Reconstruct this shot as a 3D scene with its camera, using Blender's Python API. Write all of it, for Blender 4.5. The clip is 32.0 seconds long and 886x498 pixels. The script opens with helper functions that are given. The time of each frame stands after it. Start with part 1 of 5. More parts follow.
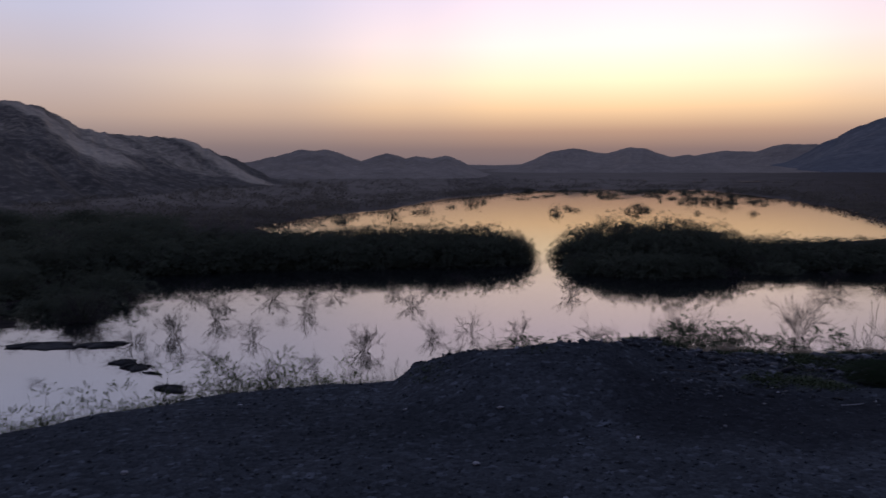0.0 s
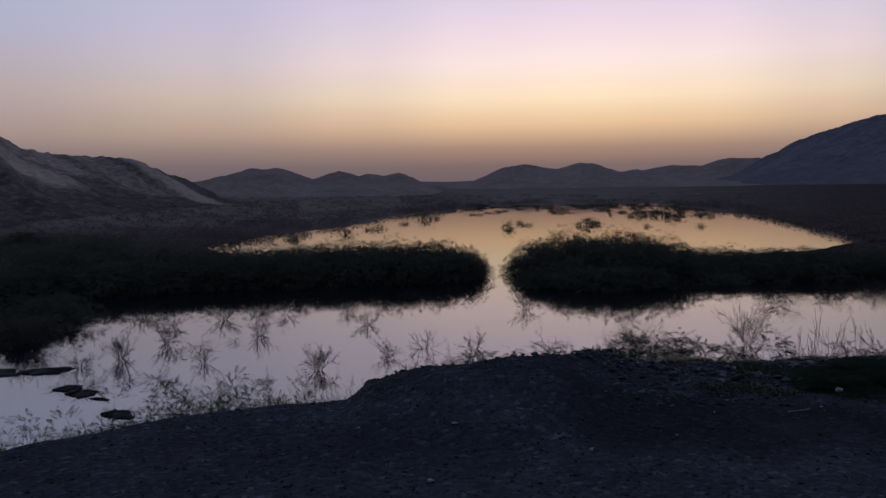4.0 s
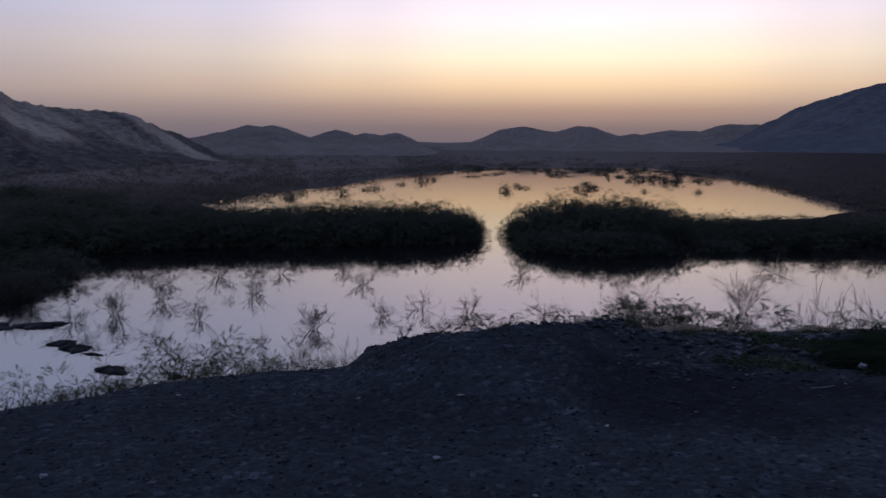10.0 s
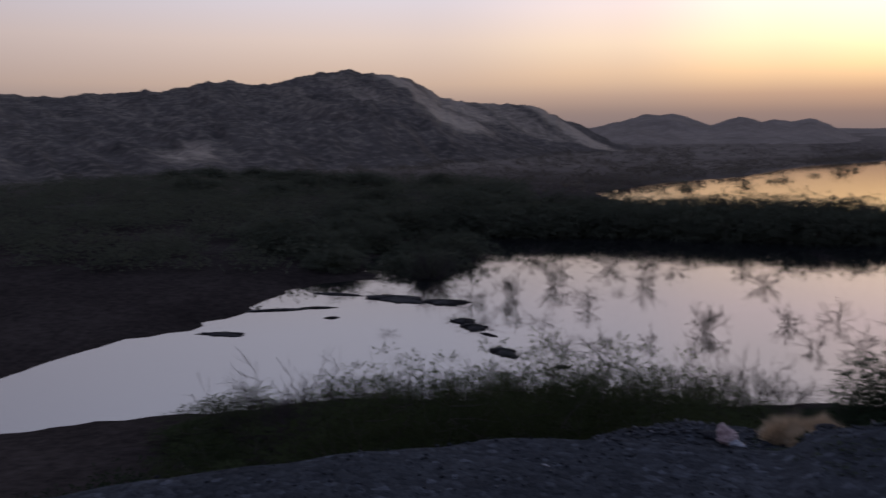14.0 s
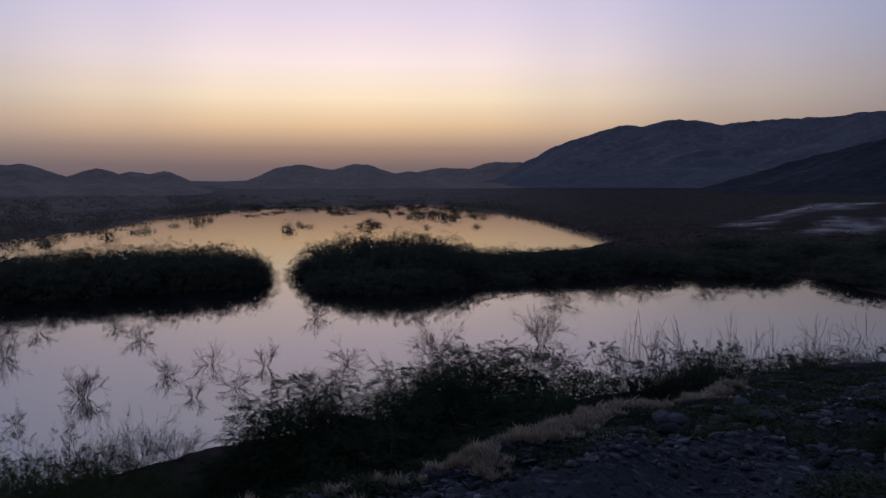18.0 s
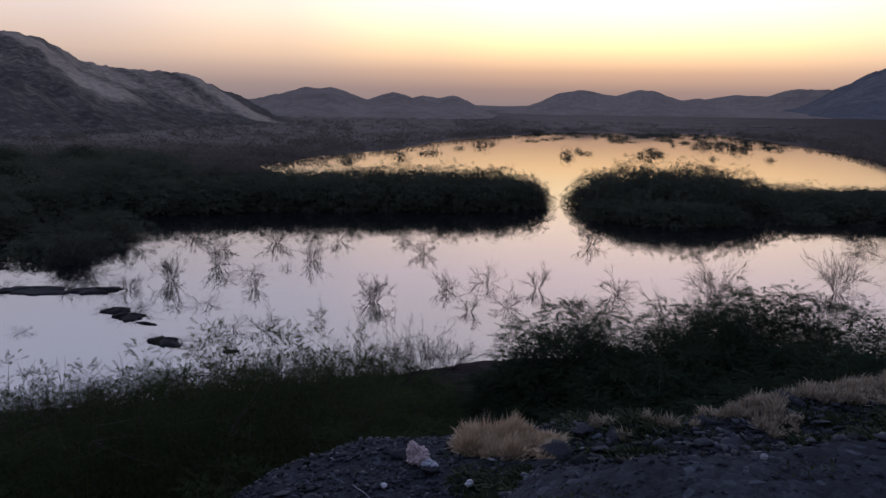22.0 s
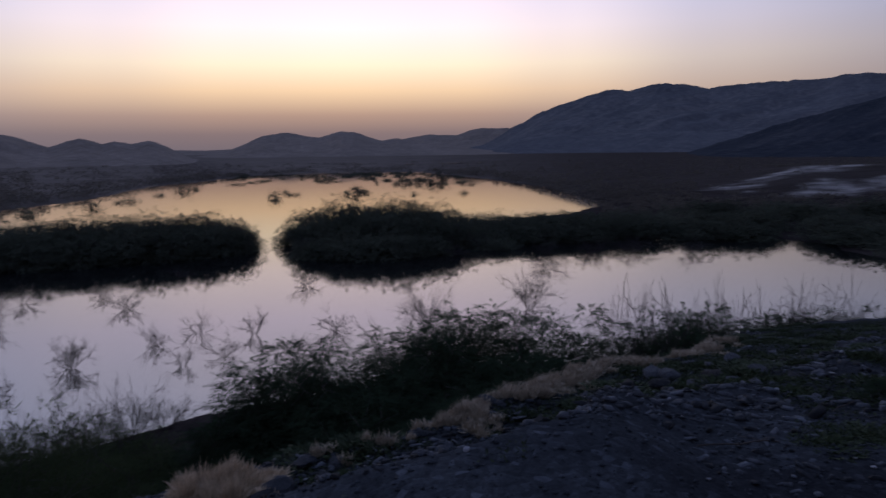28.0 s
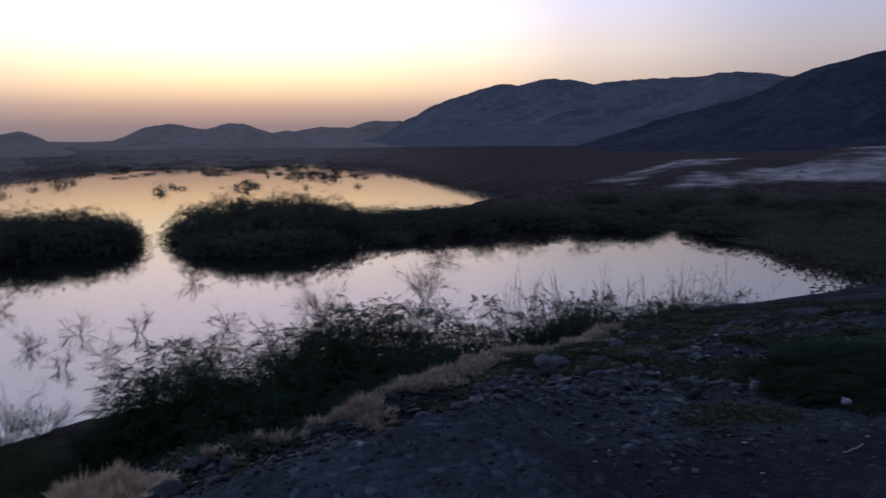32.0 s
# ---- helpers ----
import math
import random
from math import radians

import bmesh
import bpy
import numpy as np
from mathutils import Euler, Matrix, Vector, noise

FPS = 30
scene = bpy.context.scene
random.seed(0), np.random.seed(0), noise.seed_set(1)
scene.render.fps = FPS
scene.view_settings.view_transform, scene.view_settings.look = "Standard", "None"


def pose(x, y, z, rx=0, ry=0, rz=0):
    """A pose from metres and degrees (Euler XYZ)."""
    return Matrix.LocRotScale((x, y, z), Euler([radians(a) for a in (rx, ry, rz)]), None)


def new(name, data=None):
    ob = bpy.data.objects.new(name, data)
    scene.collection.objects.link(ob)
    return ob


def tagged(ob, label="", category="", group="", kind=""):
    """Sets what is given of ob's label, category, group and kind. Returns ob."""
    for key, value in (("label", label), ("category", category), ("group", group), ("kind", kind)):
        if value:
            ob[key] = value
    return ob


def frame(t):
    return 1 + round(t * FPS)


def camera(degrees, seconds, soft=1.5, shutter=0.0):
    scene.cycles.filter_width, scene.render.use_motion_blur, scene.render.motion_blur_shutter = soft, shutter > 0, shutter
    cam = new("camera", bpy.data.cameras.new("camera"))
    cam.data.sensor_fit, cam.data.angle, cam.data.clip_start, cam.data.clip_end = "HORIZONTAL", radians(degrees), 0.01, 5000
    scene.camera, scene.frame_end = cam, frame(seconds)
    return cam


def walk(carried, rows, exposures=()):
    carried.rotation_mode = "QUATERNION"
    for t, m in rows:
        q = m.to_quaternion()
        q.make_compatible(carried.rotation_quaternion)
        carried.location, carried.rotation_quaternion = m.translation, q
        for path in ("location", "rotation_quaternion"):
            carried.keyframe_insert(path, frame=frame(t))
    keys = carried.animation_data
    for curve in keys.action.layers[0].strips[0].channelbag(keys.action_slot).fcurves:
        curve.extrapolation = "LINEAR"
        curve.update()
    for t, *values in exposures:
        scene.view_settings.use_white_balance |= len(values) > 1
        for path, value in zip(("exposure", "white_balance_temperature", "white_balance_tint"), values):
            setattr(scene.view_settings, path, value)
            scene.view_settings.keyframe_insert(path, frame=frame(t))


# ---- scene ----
cam = camera(58.8, 32.0, soft=1.5, shutter=0.8)
PATH = [
    (0.0, pose(-0.000, 0.000, 10.000, 84.04, 0.04, -0.00)),
    (0.5, pose(0.013, 0.004, 10.001, 84.69, -0.00, -2.21)),
    (1.0, pose(0.028, 0.007, 10.003, 85.37, -0.12, -6.11)),
    (1.5, pose(0.038, 0.010, 10.002, 85.67, 0.08, -8.99)),
    (2.0, pose(0.040, 0.012, 10.000, 85.61, 0.30, -8.87)),
    (2.5, pose(0.035, 0.014, 9.996, 85.33, 0.57, -7.52)),
    (3.0, pose(0.028, 0.017, 9.993, 85.24, 0.69, -5.77)),
    (3.5, pose(0.022, 0.023, 9.989, 85.22, 0.67, -4.11)),
    (5.5, pose(0.017, 0.032, 9.985, 85.43, 0.77, -2.88)),
    (6.0, pose(0.011, 0.039, 9.983, 85.76, 0.98, -2.68)),
    (6.5, pose(0.002, 0.044, 9.980, 85.66, 0.83, -1.82)),
    (7.0, pose(-0.017, 0.048, 9.976, 85.45, 0.66, 0.02)),
    (7.5, pose(-0.050, 0.053, 9.972, 84.92, 0.47, 1.06)),
    (8.0, pose(-0.093, 0.058, 9.971, 84.25, 0.54, -1.32)),
    (8.5, pose(-0.128, 0.066, 9.972, 84.16, -0.33, -5.33)),
    (9.0, pose(-0.133, 0.102, 9.972, 83.45, -1.24, -6.46)),
    (9.5, pose(-0.088, 0.204, 9.971, 82.84, -0.89, -5.11)),
    (10.0, pose(-0.039, 0.363, 9.958, 82.42, -0.41, -3.62)),
    (10.5, pose(-0.054, 0.543, 9.942, 81.17, -0.67, -2.00)),
    (11.0, pose(-0.099, 0.723, 9.951, 80.48, -0.40, -0.02)),
    (11.5, pose(-0.106, 0.880, 9.982, 80.78, 2.02, 0.79)),
    (12.0, pose(-0.117, 1.074, 9.995, 81.37, 2.16, -1.09)),
    (12.5, pose(-0.171, 1.328, 9.966, 81.51, 1.56, -1.57)),
    (13.0, pose(-0.232, 1.541, 9.939, 81.81, 1.65, 4.95)),
    (13.5, pose(-0.292, 1.719, 9.929, 81.60, 0.30, 16.77)),
    (14.0, pose(-0.365, 1.873, 9.922, 81.67, 0.47, 24.50)),
    (14.5, pose(-0.444, 1.995, 9.918, 81.73, 0.65, 26.50)),
    (15.0, pose(-0.522, 2.118, 9.913, 81.80, 0.82, 20.80)),
    (15.5, pose(-0.601, 2.239, 9.904, 81.86, 0.99, 13.06)),
    (16.0, pose(-0.651, 2.363, 9.897, 82.56, 0.77, 4.73)),
    (16.5, pose(-0.652, 2.510, 9.905, 82.97, 1.16, 0.16)),
    (17.0, pose(-0.647, 2.670, 9.913, 83.59, 0.05, -8.16)),
    (17.5, pose(-0.647, 2.806, 9.917, 84.36, -0.01, -17.26)),
    (18.0, pose(-0.614, 2.903, 9.920, 85.19, 0.07, -19.65)),
    (18.5, pose(-0.564, 2.985, 9.919, 85.02, 0.43, -14.34)),
    (19.0, pose(-0.558, 3.052, 9.909, 83.31, 0.47, -6.89)),
    (19.5, pose(-0.588, 3.086, 9.891, 81.50, 0.17, -0.34)),
    (20.0, pose(-0.607, 3.092, 9.883, 80.90, -0.66, 3.58)),
    (20.5, pose(-0.610, 3.092, 9.882, 80.48, -0.97, 3.58)),
    (21.0, pose(-0.612, 3.091, 9.881, 79.82, -1.14, 1.66)),
    (21.5, pose(-0.611, 3.090, 9.881, 79.69, -1.19, 0.49)),
    (22.0, pose(-0.608, 3.088, 9.882, 79.76, -0.88, 0.45)),
    (22.5, pose(-0.604, 3.087, 9.882, 79.93, -0.64, -0.02)),
    (23.0, pose(-0.599, 3.087, 9.883, 80.23, -0.52, -1.04)),
    (23.5, pose(-0.591, 3.086, 9.884, 81.66, 0.47, -0.51)),
    (24.0, pose(-0.580, 3.083, 9.884, 83.76, 1.37, 1.62)),
    (24.5, pose(-0.572, 3.078, 9.882, 85.12, 2.03, 2.50)),
    (25.0, pose(-0.567, 3.072, 9.879, 85.46, 2.66, 0.77)),
    (25.5, pose(-0.563, 3.066, 9.875, 84.54, 0.80, -6.31)),
    (26.0, pose(-0.561, 3.059, 9.869, 83.65, -0.18, -13.83)),
    (26.5, pose(-0.560, 3.052, 9.858, 83.80, 0.67, -19.80)),
    (27.0, pose(-0.560, 3.045, 9.845, 83.47, 0.67, -22.90)),
    (27.5, pose(-0.559, 3.037, 9.831, 83.13, 0.68, -22.80)),
    (28.0, pose(-0.559, 3.030, 9.817, 82.79, 0.68, -20.60)),
    (28.5, pose(-0.559, 3.024, 9.807, 82.45, 0.68, -17.95)),
    (29.0, pose(-0.561, 3.023, 9.803, 82.25, 0.90, -14.88)),
    (29.5, pose(-0.562, 3.022, 9.803, 82.03, 1.05, -12.30)),
    (30.0, pose(-0.565, 3.021, 9.805, 81.96, 1.14, -10.36)),
    (30.5, pose(-0.569, 3.018, 9.807, 82.00, 0.80, -9.92)),
    (31.0, pose(-0.571, 3.018, 9.810, 82.08, -0.10, -16.25)),
    (31.5, pose(-0.564, 3.021, 9.813, 81.91, -0.28, -24.48)),
    (32.0, pose(-0.546, 3.026, 9.820, 82.21, 0.40, -28.30)),
]

STOPS = [(0.0, 0.42, 6600, 10), (0.5, 0.3, 6500, 10), (1.0, 0.05, 6400, 11), (8.0, 0.1, 6400, 10), (9.0, 0.15, 6200, 9), (10.0, 0.35, 6000, 8), (11.0, 0.7, 5800, 6), (12.0, 0.87, 6900, 8), (13.0, 0.57, 6500, 7),
         (13.5, 0.6, 6800, 7), (15.5, 0.9, 8500, 8), (16.0, 0.87, 8500, 8), (16.5, 0.65, 7200, 9), (17.0, 0.32, 6700, 10), (18.0, 0.05, 6200, 9), (19.0, 0.15, 6000, 9), (20.0, 0.7, 5900, 6), (21.0, 1.0, 6500, 7),
         (22.0, 0.93, 6850, 7), (23.0, 0.97, 6850, 7), (23.5, 0.75, 6700, 8), (24.0, 0.48, 6800, 9), (25.0, 0.1, 6700, 11), (25.5, 0.08, 6400, 10), (26.0, 0.1, 6200, 10), (28.5, 0.4, 6000, 9), (30.0, 0.45, 5950, 8), (31.0, 0.55, 6000, 8), (32.0, 0.78, 6050, 7)]
walk(cam, PATH, STOPS)

# ---- sky: afterglow of a sun that has just set, at 14 degrees right of north ----
GLOW_AZ = radians(13.5)


def nodes_of(owner):
    owner.use_nodes = True
    nt = owner.node_tree
    nt.nodes.clear()
    return nt


def link(nt, a, b):
    nt.links.new(a, b)


def ramp_node(nt, stops, fac, mode="EASE"):
    n = nt.nodes.new("ShaderNodeValToRGB")
    n.color_ramp.interpolation = mode
    els = n.color_ramp.elements
    while len(els) < len(stops):
        els.new(0.5)
    for e, (p, c) in zip(els, stops):
        e.position, e.color = p, (*c, 1)
    link(nt, fac, n.inputs[0])
    return n.outputs[0]


def math_node(nt, op, a, b=None, clamp=False):
    n = nt.nodes.new("ShaderNodeMath")
    n.operation, n.use_clamp = op, clamp
    for i, v in enumerate((a, b)):
        if v is None:
            continue
        if isinstance(v, (int, float)):
            n.inputs[i].default_value = v
        else:
            link(nt, v, n.inputs[i])
    return n.outputs[0]


def mix_node(nt, fac, a, b, blend="MIX"):
    n = nt.nodes.new("ShaderNodeMix")
    n.data_type, n.blend_type = "RGBA", blend
    for sock, v in ((n.inputs[0], fac), (n.inputs[6], a), (n.inputs[7], b)):
        if isinstance(v, (int, float)):
            sock.default_value = v
        elif isinstance(v, tuple):
            sock.default_value = (*v, 1)
        else:
            link(nt, v, sock)
    return n.outputs[2]


def build_world():
    world = bpy.data.worlds.new("dusk_sky")
    scene.world = world
    nt = nodes_of(world)
    co = nt.nodes.new("ShaderNodeTexCoord")
    sep = nt.nodes.new("ShaderNodeSeparateXYZ")
    link(nt, co.outputs["Generated"], sep.inputs[0])
    elev = math_node(nt, "MULTIPLY", math_node(nt, "ARCSINE", sep.outputs[2]), 180 / math.pi)
    # the ramps run over 0 to 45 degrees of height, then fade to the zenith
    fac = math_node(nt, "DIVIDE", elev, 45.0, True)

    def deg(*rows):
        return [(d / 45, c) for d, c in rows]
    glow = ramp_node(nt, deg((0, (.15, .115, .125)), (1.2, (.205, .14, .132)), (2.5, (.39, .245, .178)), (4.2, (.80, .53, .31)), (6.0, (.97, .75, .51)),
                             (8.5, (.98, .78, .73)), (12, (.78, .65, .76)), (15, (.63, .56, .66)), (19, (.51, .50, .65)), (27, (.40, .44, .64)), (45, (.26, .31, .50))), fac, "LINEAR")
    side = ramp_node(nt, deg((0, (.135, .11, .13)), (1.5, (.185, .145, .152)), (3.5, (.35, .265, .24)), (6.5, (.43, .36, .37)), (10, (.41, .41, .53)),
                             (14, (.40, .43, .62)), (20, (.36, .40, .60)), (30, (.25, .30, .52)), (45, (.17, .21, .38))), fac, "LINEAR")
    back = ramp_node(nt, deg((0, (.10, .10, .14)), (5, (.13, .13, .19)), (12, (.15, .14, .21)), (25, (.13, .15, .26)), (45, (.11, .13, .23))), fac, "LINEAR")
    # cosine of the turn away from the glow, in plan
    flat = nt.nodes.new("ShaderNodeCombineXYZ")
    link(nt, sep.outputs[0], flat.inputs[0])
    link(nt, sep.outputs[1], flat.inputs[1])
    unit = nt.nodes.new("ShaderNodeVectorMath")
    unit.operation = "NORMALIZE"
    link(nt, flat.outputs[0], unit.inputs[0])
    dot = nt.nodes.new("ShaderNodeVectorMath")
    dot.operation = "DOT_PRODUCT"
    link(nt, unit.outputs[0], dot.inputs[0])
    dot.inputs[1].default_value = (math.sin(GLOW_AZ), math.cos(GLOW_AZ), 0)
    turn = math_node(nt, "DIVIDE", math_node(nt, "ARCCOSINE", dot.outputs["Value"]), math.pi)
    near = ramp_node(nt, [(0.0, (1, 1, 1)), (8 / 180, (.93, .93, .93)), (16 / 180, (.66, .66, .66)), (26 / 180, (.3, .3, .3)), (40 / 180, (.05, .05, .05)), (60 / 180, (0, 0, 0))], turn)
    rear = ramp_node(nt, [(0.0, (0, 0, 0)), (42 / 180, (0, 0, 0)), (115 / 180, (1, 1, 1))], turn)
    sky = mix_node(nt, near, side, glow)
    sky = mix_node(nt, rear, sky, back)
    # the eastern sky is already duller
    axis = nt.nodes.new("ShaderNodeSeparateXYZ")
    link(nt, unit.outputs[0], axis.inputs[0])
    east = ramp_node(nt, [(0.0, (1, 1, 1)), (0.5, (1, 1, 1)), (0.66, (.86, .87, .89)), (0.85, (.66, .68, .72)), (1.0, (.6, .62, .66))], axis.outputs[0], "LINEAR")
    sky = mix_node(nt, 1.0, sky, east, "MULTIPLY")
    high = math_node(nt, "DIVIDE", math_node(nt, "SUBTRACT", elev, 40.0), 50.0, True)
    sky = mix_node(nt, high, sky, (.11, .14, .26))
    bg = nt.nodes.new("ShaderNodeBackground")
    link(nt, sky, bg.inputs[0])
    bg.inputs[1].default_value = 1.0
    out = nt.nodes.new("ShaderNodeOutputWorld")
    link(nt, bg.outputs[0], out.inputs[0])


build_world()


# ---- materials ----
def noise_node(nt, scale, detail=4, rough=0.55, vec=None, kind="Fac"):
    n = nt.nodes.new("ShaderNodeTexNoise")
    n.inputs["Scale"].default_value, n.inputs["Detail"].default_value, n.inputs["Roughness"].default_value = scale, detail, rough
    if vec is not None:
        link(nt, vec, n.inputs["Vector"])
    return n.outputs[kind]


def surface(name, dark, light, scale, rough=0.85, bump=0.3, bump_scale=None, fine=8.0, per_object=0.0, dist=0.02, spec=0.1, island=0.0):
    """Two-scale mottled surface between two colours, with relief."""
    m = bpy.data.materials.new(name)
    nt = nodes_of(m)
    co = nt.nodes.new("ShaderNodeTexCoord").outputs["Object"]
    big = noise_node(nt, scale, 5, 0.6, co)
    small = noise_node(nt, scale * fine, 4, 0.65, co)
    f = math_node(nt, "ADD", math_node(nt, "MULTIPLY", big, 0.6), math_node(nt, "MULTIPLY", small, 0.4))
    col = ramp_node(nt, [(0.33, dark), (0.66, light)], f, "LINEAR")
    if per_object:
        info = nt.nodes.new("ShaderNodeObjectInfo")
        v = math_node(nt, "ADD", math_node(nt, "MULTIPLY", info.outputs["Random"], per_object), 1 - per_object / 2)
        col = mix_node(nt, 1.0, col, v, "MULTIPLY")
    if island:
        geo = nt.nodes.new("ShaderNodeNewGeometry")
        v = math_node(nt, "ADD", math_node(nt, "MULTIPLY", geo.outputs["Random Per Island"], island), 1 - island / 2)
        col = mix_node(nt, 1.0, col, v, "MULTIPLY")
    b = nt.nodes.new("ShaderNodeBsdfPrincipled")
    link(nt, col, b.inputs["Base Color"])
    b.inputs["Roughness"].default_value = rough
    b.inputs["Specular IOR Level"].default_value = spec
    if bump:
        bp = nt.nodes.new("ShaderNodeBump")
        bp.inputs["Strength"].default_value, bp.inputs["Distance"].default_value = bump, dist
        link(nt, noise_node(nt, bump_scale or scale * fine, 5, 0.65, co), bp.inputs["Height"])
        link(nt, bp.outputs[0], b.inputs["Normal"])
    out = nt.nodes.new("ShaderNodeOutputMaterial")
    link(nt, b.outputs[0], out.inputs[0])
    return m


def leaf_surface(name, dark, light, scale, per_object=0.3, island=0.2, through_light=0.4):
    """Matt leaves that let part of the light through, mottled between two greens."""
    m = bpy.data.materials.new(name)
    nt = nodes_of(m)
    co = nt.nodes.new("ShaderNodeTexCoord").outputs["Object"]
    f = math_node(nt, "ADD", math_node(nt, "MULTIPLY", noise_node(nt, scale, 4, 0.6, co), 0.7), math_node(nt, "MULTIPLY", noise_node(nt, scale * 6, 3, 0.6, co), 0.3))
    col = ramp_node(nt, [(0.33, dark), (0.66, light)], f, "LINEAR")
    info = nt.nodes.new("ShaderNodeObjectInfo")
    geo = nt.nodes.new("ShaderNodeNewGeometry")
    for value, amount in ((info.outputs["Random"], per_object), (geo.outputs["Random Per Island"], island)):
        v = math_node(nt, "ADD", math_node(nt, "MULTIPLY", value, amount), 1 - amount / 2)
        col = mix_node(nt, 1.0, col, v, "MULTIPLY")
    mx = nt.nodes.new("ShaderNodeMixShader")
    mx.inputs[0].default_value = through_light
    for kind, slot in (("ShaderNodeBsdfDiffuse", 1), ("ShaderNodeBsdfTranslucent", 2)):
        b = nt.nodes.new(kind)
        link(nt, col, b.inputs[0])
        link(nt, b.outputs[0], mx.inputs[slot])
    out = nt.nodes.new("ShaderNodeOutputMaterial")
    link(nt, mx.outputs[0], out.inputs[0])
    return m


def ground_material():
    """Black gravel on the bank, brown mud elsewhere, the dusty far plain paled for haze, pale sand where the plan says
    so.
    """
    m = bpy.data.materials.new("ground")
    nt = nodes_of(m)
    co = nt.nodes.new("ShaderNodeTexCoord").outputs["Object"]

    def attr(name):
        a = nt.nodes.new("ShaderNodeAttribute")
        a.attribute_name = name
        return a.outputs["Fac"]
    grit = nt.nodes.new("ShaderNodeTexVoronoi")
    grit.inputs["Scale"].default_value = 26
    link(nt, co, grit.inputs["Vector"])
    grit2 = nt.nodes.new("ShaderNodeTexVoronoi")
    grit2.inputs["Scale"].default_value = 70
    link(nt, co, grit2.inputs["Vector"])
    patch = noise_node(nt, 0.9, 5, 0.6, co)
    fine = noise_node(nt, 38, 4, 0.7, co)
    g = ramp_node(nt, [(0.3, (.028, .031, .034)), (0.5, (.050, .054, .060)), (0.72, (.092, .098, .107))],
                  math_node(nt, "ADD", math_node(nt, "MULTIPLY", patch, 0.55), math_node(nt, "MULTIPLY", fine, 0.45)), "LINEAR")
    sep = nt.nodes.new("ShaderNodeSeparateColor")
    link(nt, grit.outputs["Color"], sep.inputs[0])
    g = mix_node(nt, 1.0, g, ramp_node(nt, [(0.0, (.72, .72, .72)), (0.75, (1.05, 1.05, 1.05)), (0.93, (1.2, 1.2, 1.22)), (1.0, (1.8, 1.8, 1.85))], sep.outputs[0], "LINEAR"), "MULTIPLY")
    mud = ramp_node(nt, [(0.3, (.026, .022, .021)), (0.7, (.062, .052, .048))], noise_node(nt, 0.12, 8, 0.65, co), "LINEAR")
    sand = ramp_node(nt, [(0.3, (.26, .24, .22)), (0.7, (.50, .46, .42))], noise_node(nt, 0.05, 8, 0.6, co), "LINEAR")
    speck = ramp_node(nt, [(0.3, (.45, .45, .45)), (0.7, (1.25, 1.22, 1.2))], noise_node(nt, 2.2, 6, 0.75, co), "LINEAR")
    mud = mix_node(nt, 1.0, mud, speck, "MULTIPLY")
    # dry ground of the far plain, paled so its colour includes haze
    hazy_dust = ramp_node(nt, [(0.3, (.125, .106, .09)), (0.7, (.21, .178, .153))], noise_node(nt, 0.03, 9, 0.7, co), "LINEAR")
    mud = mix_node(nt, attr("plain"), mud, hazy_dust)
    col = mix_node(nt, attr("gravel"), mud, g)
    ragged = math_node(nt, "MULTIPLY", math_node(nt, "SUBTRACT", noise_node(nt, 0.16, 7, 0.75, co), 0.5), 3.2)
    some = math_node(nt, "MULTIPLY", attr("sand"), 1.35)
    col = mix_node(nt, math_node(nt, "MULTIPLY", math_node(nt, "ADD", some, ragged, True), math_node(nt, "MULTIPLY", some, 1.6, True)), col, sand)
    col = mix_node(nt, attr("soil"), col, (.014, .014, .016))
    b = nt.nodes.new("ShaderNodeBsdfPrincipled")
    link(nt, col, b.inputs["Base Color"])
    b.inputs["Roughness"].default_value = 0.8
    b.inputs["Specular IOR Level"].default_value = 0.0
    h = math_node(nt, "ADD", math_node(nt, "MULTIPLY", grit.outputs["Distance"], -0.6), math_node(nt, "MULTIPLY", grit2.outputs["Distance"], -0.3))
    h = math_node(nt, "ADD", h, math_node(nt, "MULTIPLY", fine, 0.5))
    bp = nt.nodes.new("ShaderNodeBump")
    bp.inputs["Strength"].default_value, bp.inputs["Distance"].default_value = 0.65, 0.03
    link(nt, h, bp.inputs["Height"])
    link(nt, bp.outputs[0], b.inputs["Normal"])
    out = nt.nodes.new("ShaderNodeOutputMaterial")
    link(nt, b.outputs[0], out.inputs[0])
    return m


